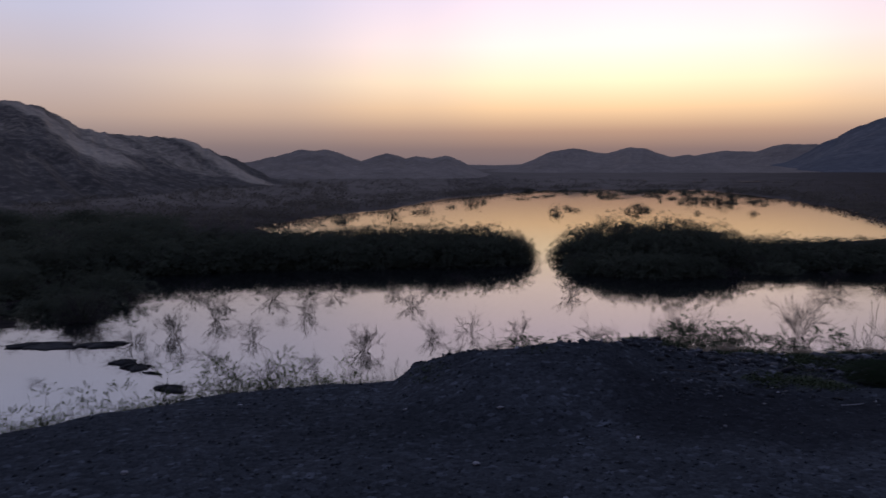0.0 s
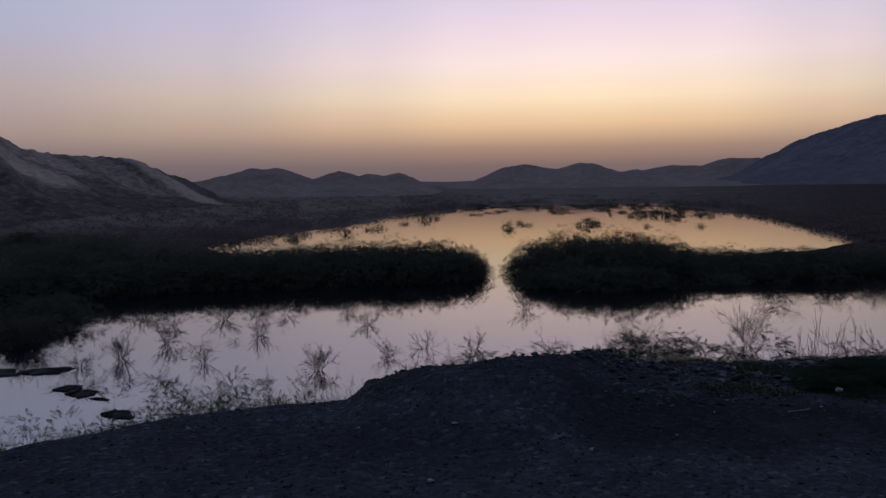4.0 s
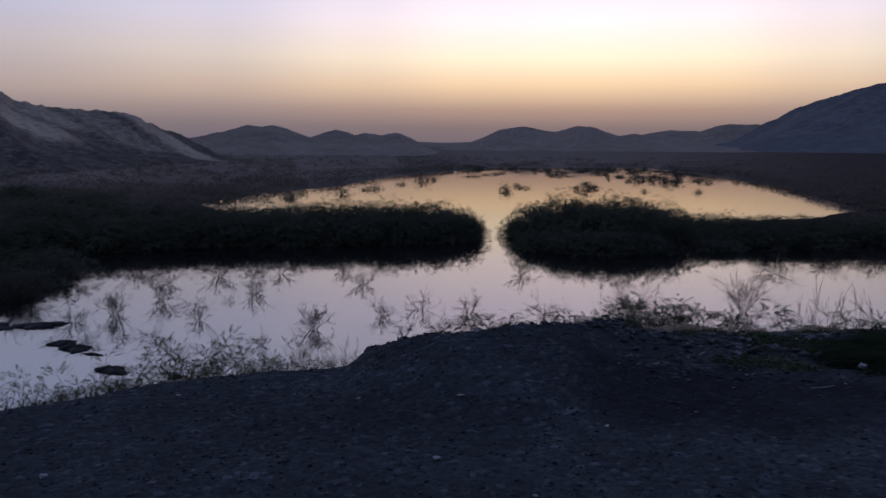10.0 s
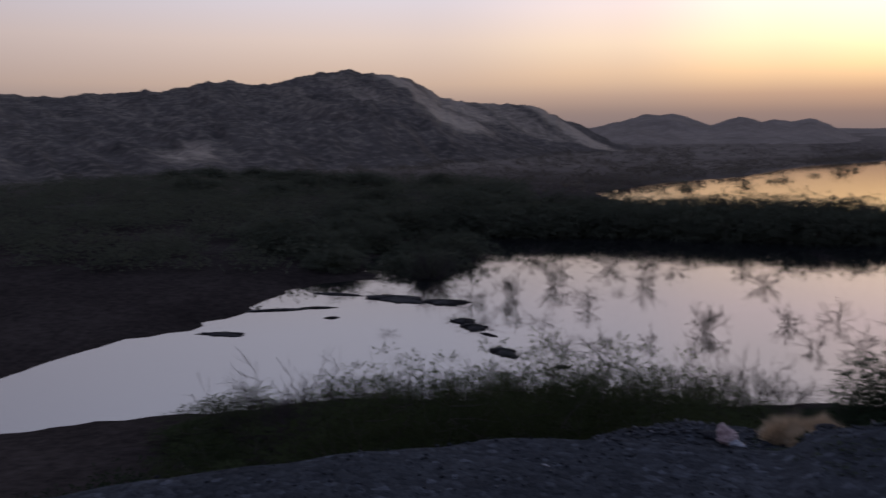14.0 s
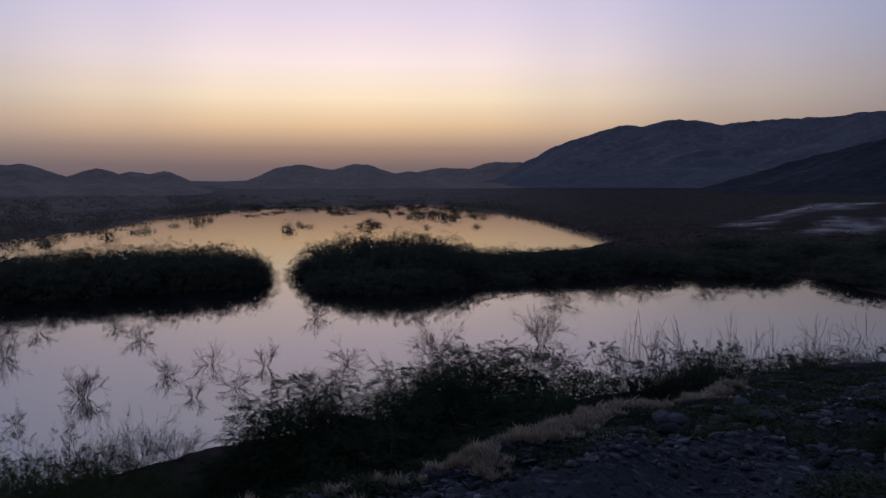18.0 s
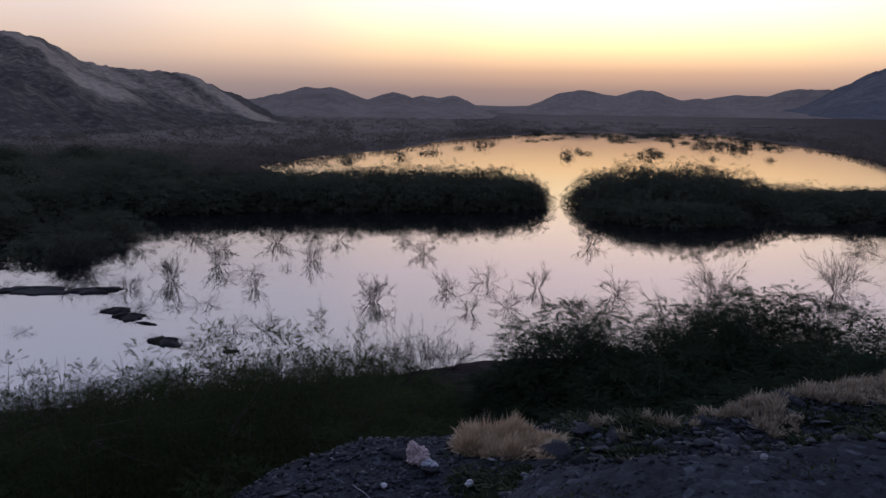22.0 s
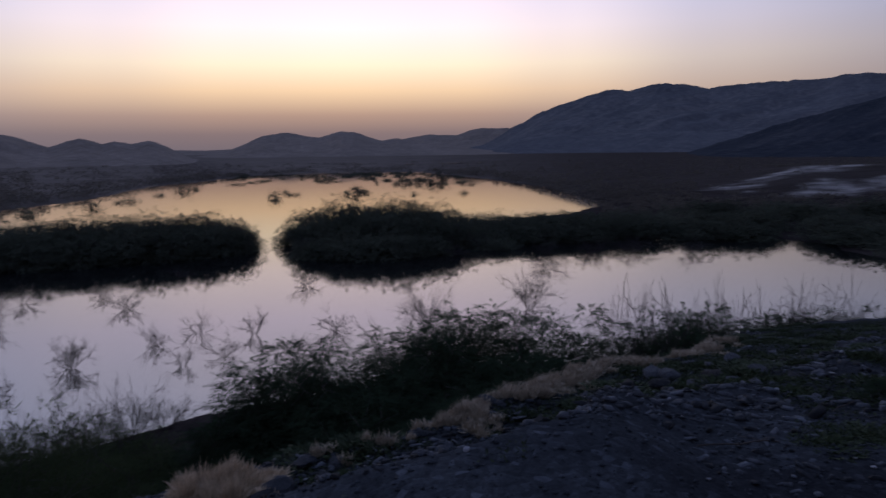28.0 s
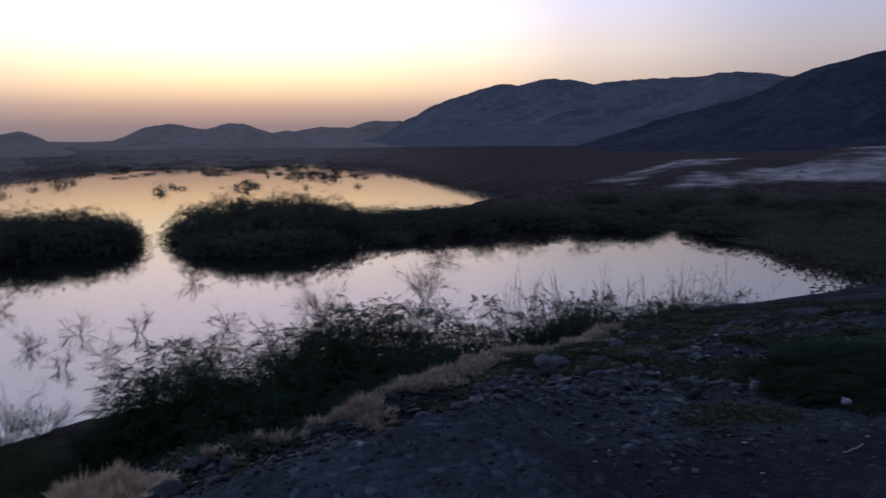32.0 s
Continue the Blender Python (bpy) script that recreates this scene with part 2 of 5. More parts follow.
def hill_material(name, rock_a, rock_b, sand_a, sand_b, scale):
    m = bpy.data.materials.new(name)
    nt = nodes_of(m)
    co = nt.nodes.new("ShaderNodeTexCoord").outputs["Object"]
    a = nt.nodes.new("ShaderNodeAttribute")
    a.attribute_name = "sand"
    n1 = noise_node(nt, scale, 9, 0.68, co)
    n2 = noise_node(nt, scale * 7, 6, 0.7, co)
    f = math_node(nt, "ADD", math_node(nt, "MULTIPLY", n1, 0.55), math_node(nt, "MULTIPLY", n2, 0.45))
    rock = ramp_node(nt, [(0.36, rock_a), (0.62, rock_b)], f, "LINEAR")
    sand = ramp_node(nt, [(0.36, sand_a), (0.62, sand_b)], f, "LINEAR")
    s = math_node(nt, "ADD", a.outputs["Fac"], math_node(nt, "MULTIPLY", math_node(nt, "SUBTRACT", n2, 0.5), 1.7), True)
    b = nt.nodes.new("ShaderNodeBsdfPrincipled")
    link(nt, mix_node(nt, s, rock, sand), b.inputs["Base Color"])
    b.inputs["Roughness"].default_value = 0.95
    b.inputs["Specular IOR Level"].default_value = 0.0
    bp = nt.nodes.new("ShaderNodeBump")
    bp.inputs["Strength"].default_value, bp.inputs["Distance"].default_value = 0.8, 3.0
    link(nt, f, bp.inputs["Height"])
    link(nt, bp.outputs[0], b.inputs["Normal"])
    out = nt.nodes.new("ShaderNodeOutputMaterial")
    link(nt, b.outputs[0], out.inputs[0])
    return m


def water_material():
    m = bpy.data.materials.new("still_water")
    nt = nodes_of(m)
    co = nt.nodes.new("ShaderNodeTexCoord").outputs["Object"]
    deep = nt.nodes.new("ShaderNodeBsdfDiffuse")
    deep.inputs[0].default_value = (.006, .007, .009, 1)
    gloss = nt.nodes.new("ShaderNodeBsdfGlossy")
    gloss.inputs["Roughness"].default_value = 0.045
    gloss.inputs[0].default_value = (.98, .95, .91, 1)
    fr = nt.nodes.new("ShaderNodeFresnel")
    fr.inputs["IOR"].default_value = 4.7
    bp = nt.nodes.new("ShaderNodeBump")
    bp.inputs["Strength"].default_value, bp.inputs["Distance"].default_value = 0.05, 0.02
    stretch = nt.nodes.new("ShaderNodeMapping")
    stretch.inputs["Scale"].default_value = (1.0, 0.45, 1.0)
    link(nt, co, stretch.inputs[0])
    link(nt, noise_node(nt, 0.9, 3, 0.5, stretch.outputs[0]), bp.inputs["Height"])
    link(nt, bp.outputs[0], gloss.inputs["Normal"])
    mx = nt.nodes.new("ShaderNodeMixShader")
    link(nt, fr.outputs[0], mx.inputs[0])
    link(nt, deep.outputs[0], mx.inputs[1])
    link(nt, gloss.outputs[0], mx.inputs[2])
    out = nt.nodes.new("ShaderNodeOutputMaterial")
    link(nt, mx.outputs[0], out.inputs[0])
    return m


GROUND = ground_material()
WATER = water_material()
HILL_NEAR = hill_material("hill_rock", (.060, .055, .051), (.14, .124, .112), (.265, .222, .18), (.47, .39, .305), 0.045)
# blue-grey tint of the eastern ridge is haze put into the rock colour
HILL_EAST = hill_material("haze_tinted_hill_rock", (.088, .091, .10), (.138, .14, .15), (.16, .152, .15), (.24, .225, .215), 0.012)
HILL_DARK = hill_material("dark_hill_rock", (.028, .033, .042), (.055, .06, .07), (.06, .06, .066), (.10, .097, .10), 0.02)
# evening haze is painted into this rock by paling its base colours
HILL_FAR = hill_material("haze_paled_hill_rock", (.175, .148, .126), (.28, .236, .20), (.30, .25, .212), (.38, .318, .27), 0.02)
LEAF = leaf_surface("mesquite_leaf", (.060, .067, .050), (.10, .110, .078), 0.5, 0.3, 0.15)
LEAF_NEAR = leaf_surface("acacia_leaf", (.022, .034, .020), (.048, .066, .038), 1.2, 0.3, 0.35)
LEAF_SHRUB = leaf_surface("shrub_leaf", (.030, .040, .020), (.074, .090, .042), 0.8, 0.5, 0.35)
# leaves of the distant belt, lightened in place of haze before them
LEAF_FAR = leaf_surface("haze_paled_brush_leaf", (.10, .09, .076), (.15, .134, .112), 0.05, 0, 0.3)
BARK = surface("grey_bark", (.045, .038, .034), (.10, .085, .075), 6, 0.9, 0.4)
TWIG = surface("bare_twig", (.028, .023, .024), (.06, .05, .05), 5, 0.9, 0, per_object=0.3)
STRAW = surface("dry_straw", (.44, .34, .225), (.72, .58, .41), 4, 0.8, 0, island=0.5)
STRAW_GREY = surface("bleached_straw", (.26, .215, .155), (.56, .465, .34), 4, 0.8, 0, island=0.6)
WEED = surface("low_green_weed", (.022, .03, .014), (.05, .065, .03), 4, 0.7, 0, island=0.5)
STONE = surface("dark_stone", (.028, .031, .038), (.09, .094, .105), 14, 0.85, 0.7, per_object=1.2)
PALE_STONE = surface("pale_stone", (.18, .178, .19), (.38, .375, .39), 9, 0.8, 0.4, per_object=0.4)
MUD = surface("wet_mud", (.006, .006, .007), (.02, .018, .019), 1.4, 0.6, 0.6, dist=0.05)
PINK_PLASTIC = surface("pink_plastic_film", (.36, .25, .26), (.66, .52, .50), 9, 0.45, 0.3, spec=0.5)
WHITE_PLASTIC = surface("white_litter", (.40, .40, .43), (.68, .68, .70), 14, 0.5, 0.2, spec=0.5, per_object=0.3)
GREY_PLASTIC = surface("grey_sheet", (.20, .22, .25), (.34, .36, .40), 8, 0.5, 0.3, spec=0.5)


# ---- building helpers ----
def mesh_data(name, verts, faces, mat, smooth=False):
    me = bpy.data.meshes.new(name)
    verts = np.asarray(verts, dtype=np.float32)
    if isinstance(faces, np.ndarray):
        k = faces.shape[1]
        me.vertices.add(len(verts))
        me.vertices.foreach_set("co", verts.ravel())
        me.loops.add(faces.size)
        me.loops.foreach_set("vertex_index", faces.astype(np.int32).ravel())
        me.polygons.add(len(faces))
        me.polygons.foreach_set("loop_start", np.arange(0, faces.size, k, dtype=np.int32))
        me.polygons.foreach_set("loop_total", np.full(len(faces), k, dtype=np.int32))
        me.update(calc_edges=True)
        me.validate()
    else:
        me.from_pydata(verts.tolist(), [], faces)
        me.update()
    me.materials.append(mat)
    if smooth:
        me.polygons.foreach_set("use_smooth", np.ones(len(me.polygons), dtype=bool))
    return me


def part(name, data, parent, label=""):
    ob = new(name, data)
    ob.parent = parent
    return tagged(ob, label)


def smoothstep(a, b, x):
    t = np.clip((x - a) / (b - a), 0, 1)
    return t * t * (3 - 2 * t)


def fbm(x, y, scale, octaves=4, seed=0.0):
    """Smooth value noise on arrays, summed over octaves, about -1 to 1."""
    out = np.zeros_like(x, dtype=float)
    amp, total = 1.0, 0.0
    for o in range(octaves):
        u, v = x / scale + seed * 17.3 + o * 31.7, y / scale - seed * 11.1 + o * 13.9
        iu, iv = np.floor(u), np.floor(v)
        fu, fv = u - iu, v - iv
        fu, fv = fu * fu * (3 - 2 * fu), fv * fv * (3 - 2 * fv)

        def h(a, b):
            s = np.sin(a * 127.1 + b * 311.7 + seed * 3.3) * 43758.5453
            return s - np.floor(s)
        n = (h(iu, iv) * (1 - fu) + h(iu + 1, iv) * fu) * (1 - fv) + (h(iu, iv + 1) * (1 - fu) + h(iu + 1, iv + 1) * fu) * fv
        out += amp * (n * 2 - 1)
        total += amp
        amp *= 0.5
        scale *= 0.5
    return out / total


# ---- plan of the ground ----
LAKE = [(-29, 15), (-21.7, 21.4), (-15.5, 27), (-3.3, 31), (1, 33.2), (15, 34.5), (30, 34), (41, 33.2), (51, 34.5), (53, 40), (55, 46), (60, 56), (63, 63), (61, 70), (56, 73.5),
        (50, 74), (42, 77), (32, 80), (22, 81), (14.5, 86), (14.5, 97), (24, 102), (42, 102), (60, 108), (75, 122), (95, 184), (106, 258),
        (112, 340), (75, 350), (46, 340), (0, 246), (-13, 186), (-26, 156), (-31, 130), (-20, 108), (-5, 101), (6, 96), (9.6, 90),
        (5, 84), (-3, 82), (-12, 82), (-20, 80), (-29, 76), (-34, 66), (-31, 54), (-26, 49), (-29, 45), (-30, 40), (-28.6, 32.5), (-30, 29)]
CREST_X = [-60, -12, -8, -5, -2.9, -1.8, -0.36, -0.22, 0.2, 0.7, 1.2, 1.9, 3.4, 5, 7, 60]
CREST_Y = [-6, -3, 0.0, 2.3, 4.5, 5.5, 5.9, 6.0, 5.85, 5.85, 6.0, 6.6, 7.0, 7.3, 7.5, 8.5]
CREST_Z = [8.4, 8.4, 8.4, 8.4, 8.38, 8.36, 8.37, 8.49, 8.63, 8.67, 8.65, 8.48, 8.26, 8.12, 8.04, 7.96]
EDGE_X = [-60, -12, -8, -5, -3, -2.5, -1.75, -1.27, -0.9, 0, 0.6, 1.0, 1.5, 2.4, 3.1, 3.9, 4.8, 8.5, 12, 16, 60]
EDGE_Y = [-5, -2, 0.8, 3.2, 5.6, 6.5, 7.7, 8.05, 8.15, 8.4, 8.35, 8.3, 8.35, 8.8, 9.1, 9.4, 9.95, 12.7, 14, 15, 17]
# where the smooth gravel of the track gives way to rubble and weeds
LINE_X = [-60, -12, -8, -5, -2.9, -1.8, -0.5, 0.0, 0.3, 0.75, 1.25, 1.9, 2.6, 3.3, 5, 8, 60]
LINE_Y = [-6, -3, 0.0, 2.3, 4.5, 5.5, 5.8, 5.55, 5.55, 5.62, 5.7, 5.95, 5.94, 5.5, 5.1, 4.9, 4.9]
SHORE_X = [-90, -29, -21.7, -15.5, -3.3, 1, 15, 41, 47, 90]
SHORE_Y = [12, 15, 21.4, 27, 31, 33.2, 34.5, 33, 33.5, 36]


def lake_distance(x, y):
    """Metres from the lake's edge: positive on land."""
    pts = np.array(LAKE, float)
    best = np.full(x.shape, 1e9)
    inside = np.zeros(x.shape, bool)
    for (ax, ay), (bx, by) in zip(pts, np.roll(pts, -1, 0)):
        dx, dy = bx - ax, by - ay
        t = np.clip(((x - ax) * dx + (y - ay) * dy) / (dx * dx + dy * dy), 0, 1)
        best = np.minimum(best, np.hypot(x - ax - t * dx, y - ay - t * dy))
        cross = (ay > y) != (by > y)
        with np.errstate(divide="ignore", invalid="ignore"):
            xi = ax + (y - ay) * dx / (dy if dy else 1e-9)
        inside ^= cross & (x < xi)
    return np.where(inside, -best, best)


def bank_height(x, y):
    """The road bank on which the camera stands: a low gravel berm, a rubble shelf below it and the slope to the shore."""
    wob = 0.10 * fbm(x, y * 0, 0.9, 3, 2.0)
    crest = np.interp(x, CREST_X, CREST_Y) + wob
    crest_z = np.interp(x, CREST_X, CREST_Z)
    edge = np.interp(x, EDGE_X, EDGE_Y) + wob + 0.1 * fbm(x, y * 0, 0.5, 2, 6.0)
    shore = np.interp(x, SHORE_X, SHORE_Y) + 0.5 * fbm(x, y * 0, 5, 3, 5.0)
    s = y - crest
    top = 8.4 + (crest_z - 8.4) * smoothstep(-1.4, 0.0, s) + 0.03 * fbm(x, y, 1.6, 3, 1.0) + 0.015 * fbm(x, y, 0.35, 2, 4.0)
    shelf = np.interp(x, [-5, -3, -1.6, -0.9, 0.5, 1.4, 2.2, 4, 7, 12], [7.3, 7.5, 7.55, 7.62, 7.69, 7.79, 7.83, 7.79, 7.8, 7.8])
    # to the east the shelf gives way to an even slope
    slope = smoothstep(2.2, 4.6, x)
    shelf = shelf * (1 - slope) + (crest_z - (0.235 - 0.03 * smoothstep(3.6, 6.5, x) + 0.006 * np.clip(x - 7, 0, 8)) * np.clip(np.minimum(y, edge) - crest, 0, None)) * slope
    z = np.where(s < 0, top, shelf + (top - shelf) * (1 - smoothstep(-0.15, 1.15, s)) / (1 - smoothstep(-0.15, 1.15, 0.0)))
    q = np.clip(y - edge, 0, None)
    steep = shelf - np.interp(q, [0, 0.4, 2.0, 4.5, 7], [0, 0.16, 1.6, 3.2, 4.3])
    rest = np.clip((y - (edge + 7)) / np.maximum(shore - edge - 7, 1), 0, 1.6)
    foot = (shelf - 4.3) * (1 - rest)
    z = np.where(q > 0, np.minimum(z, np.where(q < 7, steep, foot)), z)
    rough = np.clip((y - np.interp(x, LINE_X, LINE_Y)) * 2, 0, 1)
    z = z + rough * (0.055 * fbm(x, y, 0.5, 4, 7.0) + 0.12 * fbm(x, y, 4, 3, 8.0) * np.clip(q / 3, 0, 1))
    return np.maximum(z, -1.5)


def dune_height(x, y):
    """Low hummocks of wind-blown sand that rise eastwards across the plain."""
    far, az = np.hypot(x, y), np.degrees(np.arctan2(x, y))
    rise = np.interp(az, [36, 40, 44, 50, 53, 57, 75, 90], [0, 0.6, 2.6, 3.2, 5.4, 6.0, 6.0, 0]) * smoothstep(-90, -60, -np.abs(az))
    return rise * smoothstep(118, 225, far) * smoothstep(360, 245, far) * (1 + 0.22 * fbm(x, y, 34, 3, 31.0))


def ground_height(x, y):
    d = lake_distance(x, y) + 1.2 * fbm(x, y, 6, 3, 3.0) + 0.4 * fbm(x, y, 1.5, 2, 3.5)
    land = 0.02 + 0.9 * (1 - np.exp(-np.clip(d, 0, None) / 14)) + np.clip(d - 30, 0, 400) * 0.004
    land = land + 0.12 * fbm(x, y, 9, 3, 9.0) * np.clip(d / 6, 0, 1) + dune_height(x, y)
    bed = -0.05 + np.clip(d, -12, 0) * 0.08
    base = np.where(d > 0, land, bed)
    shore = np.interp(x, SHORE_X, SHORE_Y)
    w = smoothstep(2.0, -2.0, y - shore)
    return base * (1 - w) + np.maximum(bank_height(x, y), np.where(y < shore, -0.1, -1.5)) * w


def build_ground():
    n = 480
    u = np.linspace(-1, 1, n)
    spread = np.sign(u) * 1.7 * (np.exp(np.abs(u) * 7.85) - 1)
    gx, gy = np.meshgrid(spread + 0.4, spread + 6.0)
    z = ground_height(gx, gy)
    verts = np.stack([gx.ravel(), gy.ravel(), z.ravel()], 1)
    i = np.arange(n * n).reshape(n, n)
    faces = np.stack([i[:-1, :-1], i[:-1, 1:], i[1:, 1:], i[1:, :-1]], -1).reshape(-1, 4)
    me = mesh_data("ground", verts, faces, GROUND, True)
    shore = np.interp(gx, SHORE_X, SHORE_Y)
    gravel = smoothstep(9, 3, gy - np.interp(gx, EDGE_X, EDGE_Y)) * (np.abs(gx) < 70)
    far = np.hypot(gx, gy)
    az = np.degrees(np.arctan2(gx, gy))
    dip = np.degrees(np.arctan2(10.0, far))
    # wind-blown sand lies in long wavy streaks on the eastern hummocks, thinning out westwards
    fall = np.degrees(np.arctan2(10.0 - z, far))
    top = np.interp(az, [33, 39, 44, 50, 53, 57], [3.6, 2.8, 1.5, 1.1, 0.2, 0.0]) + 0.12 * fbm(az, az * 0, 2.0, 3, 14.0)
    low = np.interp(az, [33, 36, 41, 45, 56, 75], [3.85, 4.3, 4.05, 3.3, 2.75, 2.7]) + 0.15 * fbm(az, az * 0, 1.5, 3, 19.0)
    across = (fall - top) / np.maximum(low - top, 0.2)
    band = smoothstep(-0.08, 0.04, across) * smoothstep(1.08, 0.94, across) * smoothstep(32, 36, az) * smoothstep(90, 75, az) * (far < 300)
    streak = fbm(az * 0.5, across * 11 + 1.6 * fbm(az, across * 0, 2.6, 3, 17.0), 2.2, 4, 12.0) + 0.35 * np.exp(-(across / 0.2) ** 2) + 0.3 * np.exp(-((across - 0.85) / 0.13) ** 2)
    sand = 0.5 * band * smoothstep(0.0, 0.5, streak + np.interp(az, [40, 47, 51, 56], [-0.12, 0.0, 0.12, 0.34]))
    west = fbm(az, dip * 6, 7, 4, 13.0)
    sand = np.maximum(sand, 0.5 * smoothstep(0.1, 0.35, west) * smoothstep(-33, -40, az) * smoothstep(100, 130, far) * smoothstep(300, 200, far))
    # damp black soil beside the track
    blot = ((gx - 2.1) / 1.3) ** 2 + ((gy - 4.9) / 0.75) ** 2 + 0.9 * fbm(gx, gy, 0.9, 4, 15.0)
    hole = ((gx - 3.75) / 0.5) ** 2 + ((gy - 5.95) / 0.4) ** 2 + 0.5 * fbm(gx, gy, 0.4, 3, 16.0)
    blot = np.minimum(blot, hole)
    soil = 0.6 * smoothstep(1.2, 0.4, blot)
    # earth shows between the weeds on the eastern slope
    earth = smoothstep(0.1, 0.5, gy - np.interp(gx, LINE_X, LINE_Y)) * smoothstep(1.8, 3.2, gx) * smoothstep(60, 20, gx) * smoothstep(-0.4, 0.2, fbm(gx, gy, 0.8, 3, 22.0))
    soil = np.maximum(soil, 0.5 * earth)
    # plain: haze-paled ground, growing with distance and weaker towards the east
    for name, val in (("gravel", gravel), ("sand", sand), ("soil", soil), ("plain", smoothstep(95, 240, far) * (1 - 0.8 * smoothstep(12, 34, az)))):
        at = me.attributes.new(name, "FLOAT", "POINT")
        at.data.foreach_set("value", np.ascontiguousarray(val.ravel(), dtype=np.float32))
    tagged(new("ground", me), "dark gravel bank and brown shore around the lake", "ground", kind="structure")


build_ground()


def build_water():
    n = 40
    a = np.linspace(-130, 190, n)
    b = np.linspace(8, 420, n)
    gx, gy = np.meshgrid(a, b)
    i = np.arange(n * n).reshape(n, n)
    faces = np.stack([i[:-1, :-1], i[:-1, 1:], i[1:, 1:], i[1:, :-1]], -1).reshape(-1, 4)
    me = mesh_data("water", np.stack([gx.ravel(), gy.ravel(), 0 * gx.ravel()], 1), faces, WATER, True)
    tagged(new("water", me), "still lake water mirroring the evening sky", "water", kind="structure")


build_water()


def build_pond(az, dist, half_wide, half_deep, seed):
    """A small pool left on the far plain."""
    rng = np.random.default_rng(seed)
    n = 40
    a = np.arange(n) * 2 * math.pi / n
    r = 1 + 0.2 * np.sin(2 * a + rng.uniform(0, 6)) + 0.14 * np.sin(5 * a + rng.uniform(0, 6)) + 0.05 * rng.normal(0, 1, n)
    ob = new("pond", mesh_data("pond", np.stack([np.cos(a) * r * half_wide, np.sin(a) * r * half_deep, 0 * a], 1), [tuple(range(n))], WATER))
    x, y = dist * math.sin(radians(az)), dist * math.cos(radians(az))
    ob.location = (x, y, float(ground_height(np.array([x]), np.array([y]))[0]) + 0.35)
    ob.rotation_euler = (0, 0, -radians(az))
    tagged(ob, "small pool on the plain mirroring the sky", "pond", kind="structure")


for n, (az, dist, wide, deep) in enumerate(((18.0, 470, 3.0, 9), (21.2, 480, 6.5, 10), (23.1, 485, 2.6, 9), (14.2, 500, 3.0, 7))):
    build_pond(az, dist, wide, deep, 3 + n)


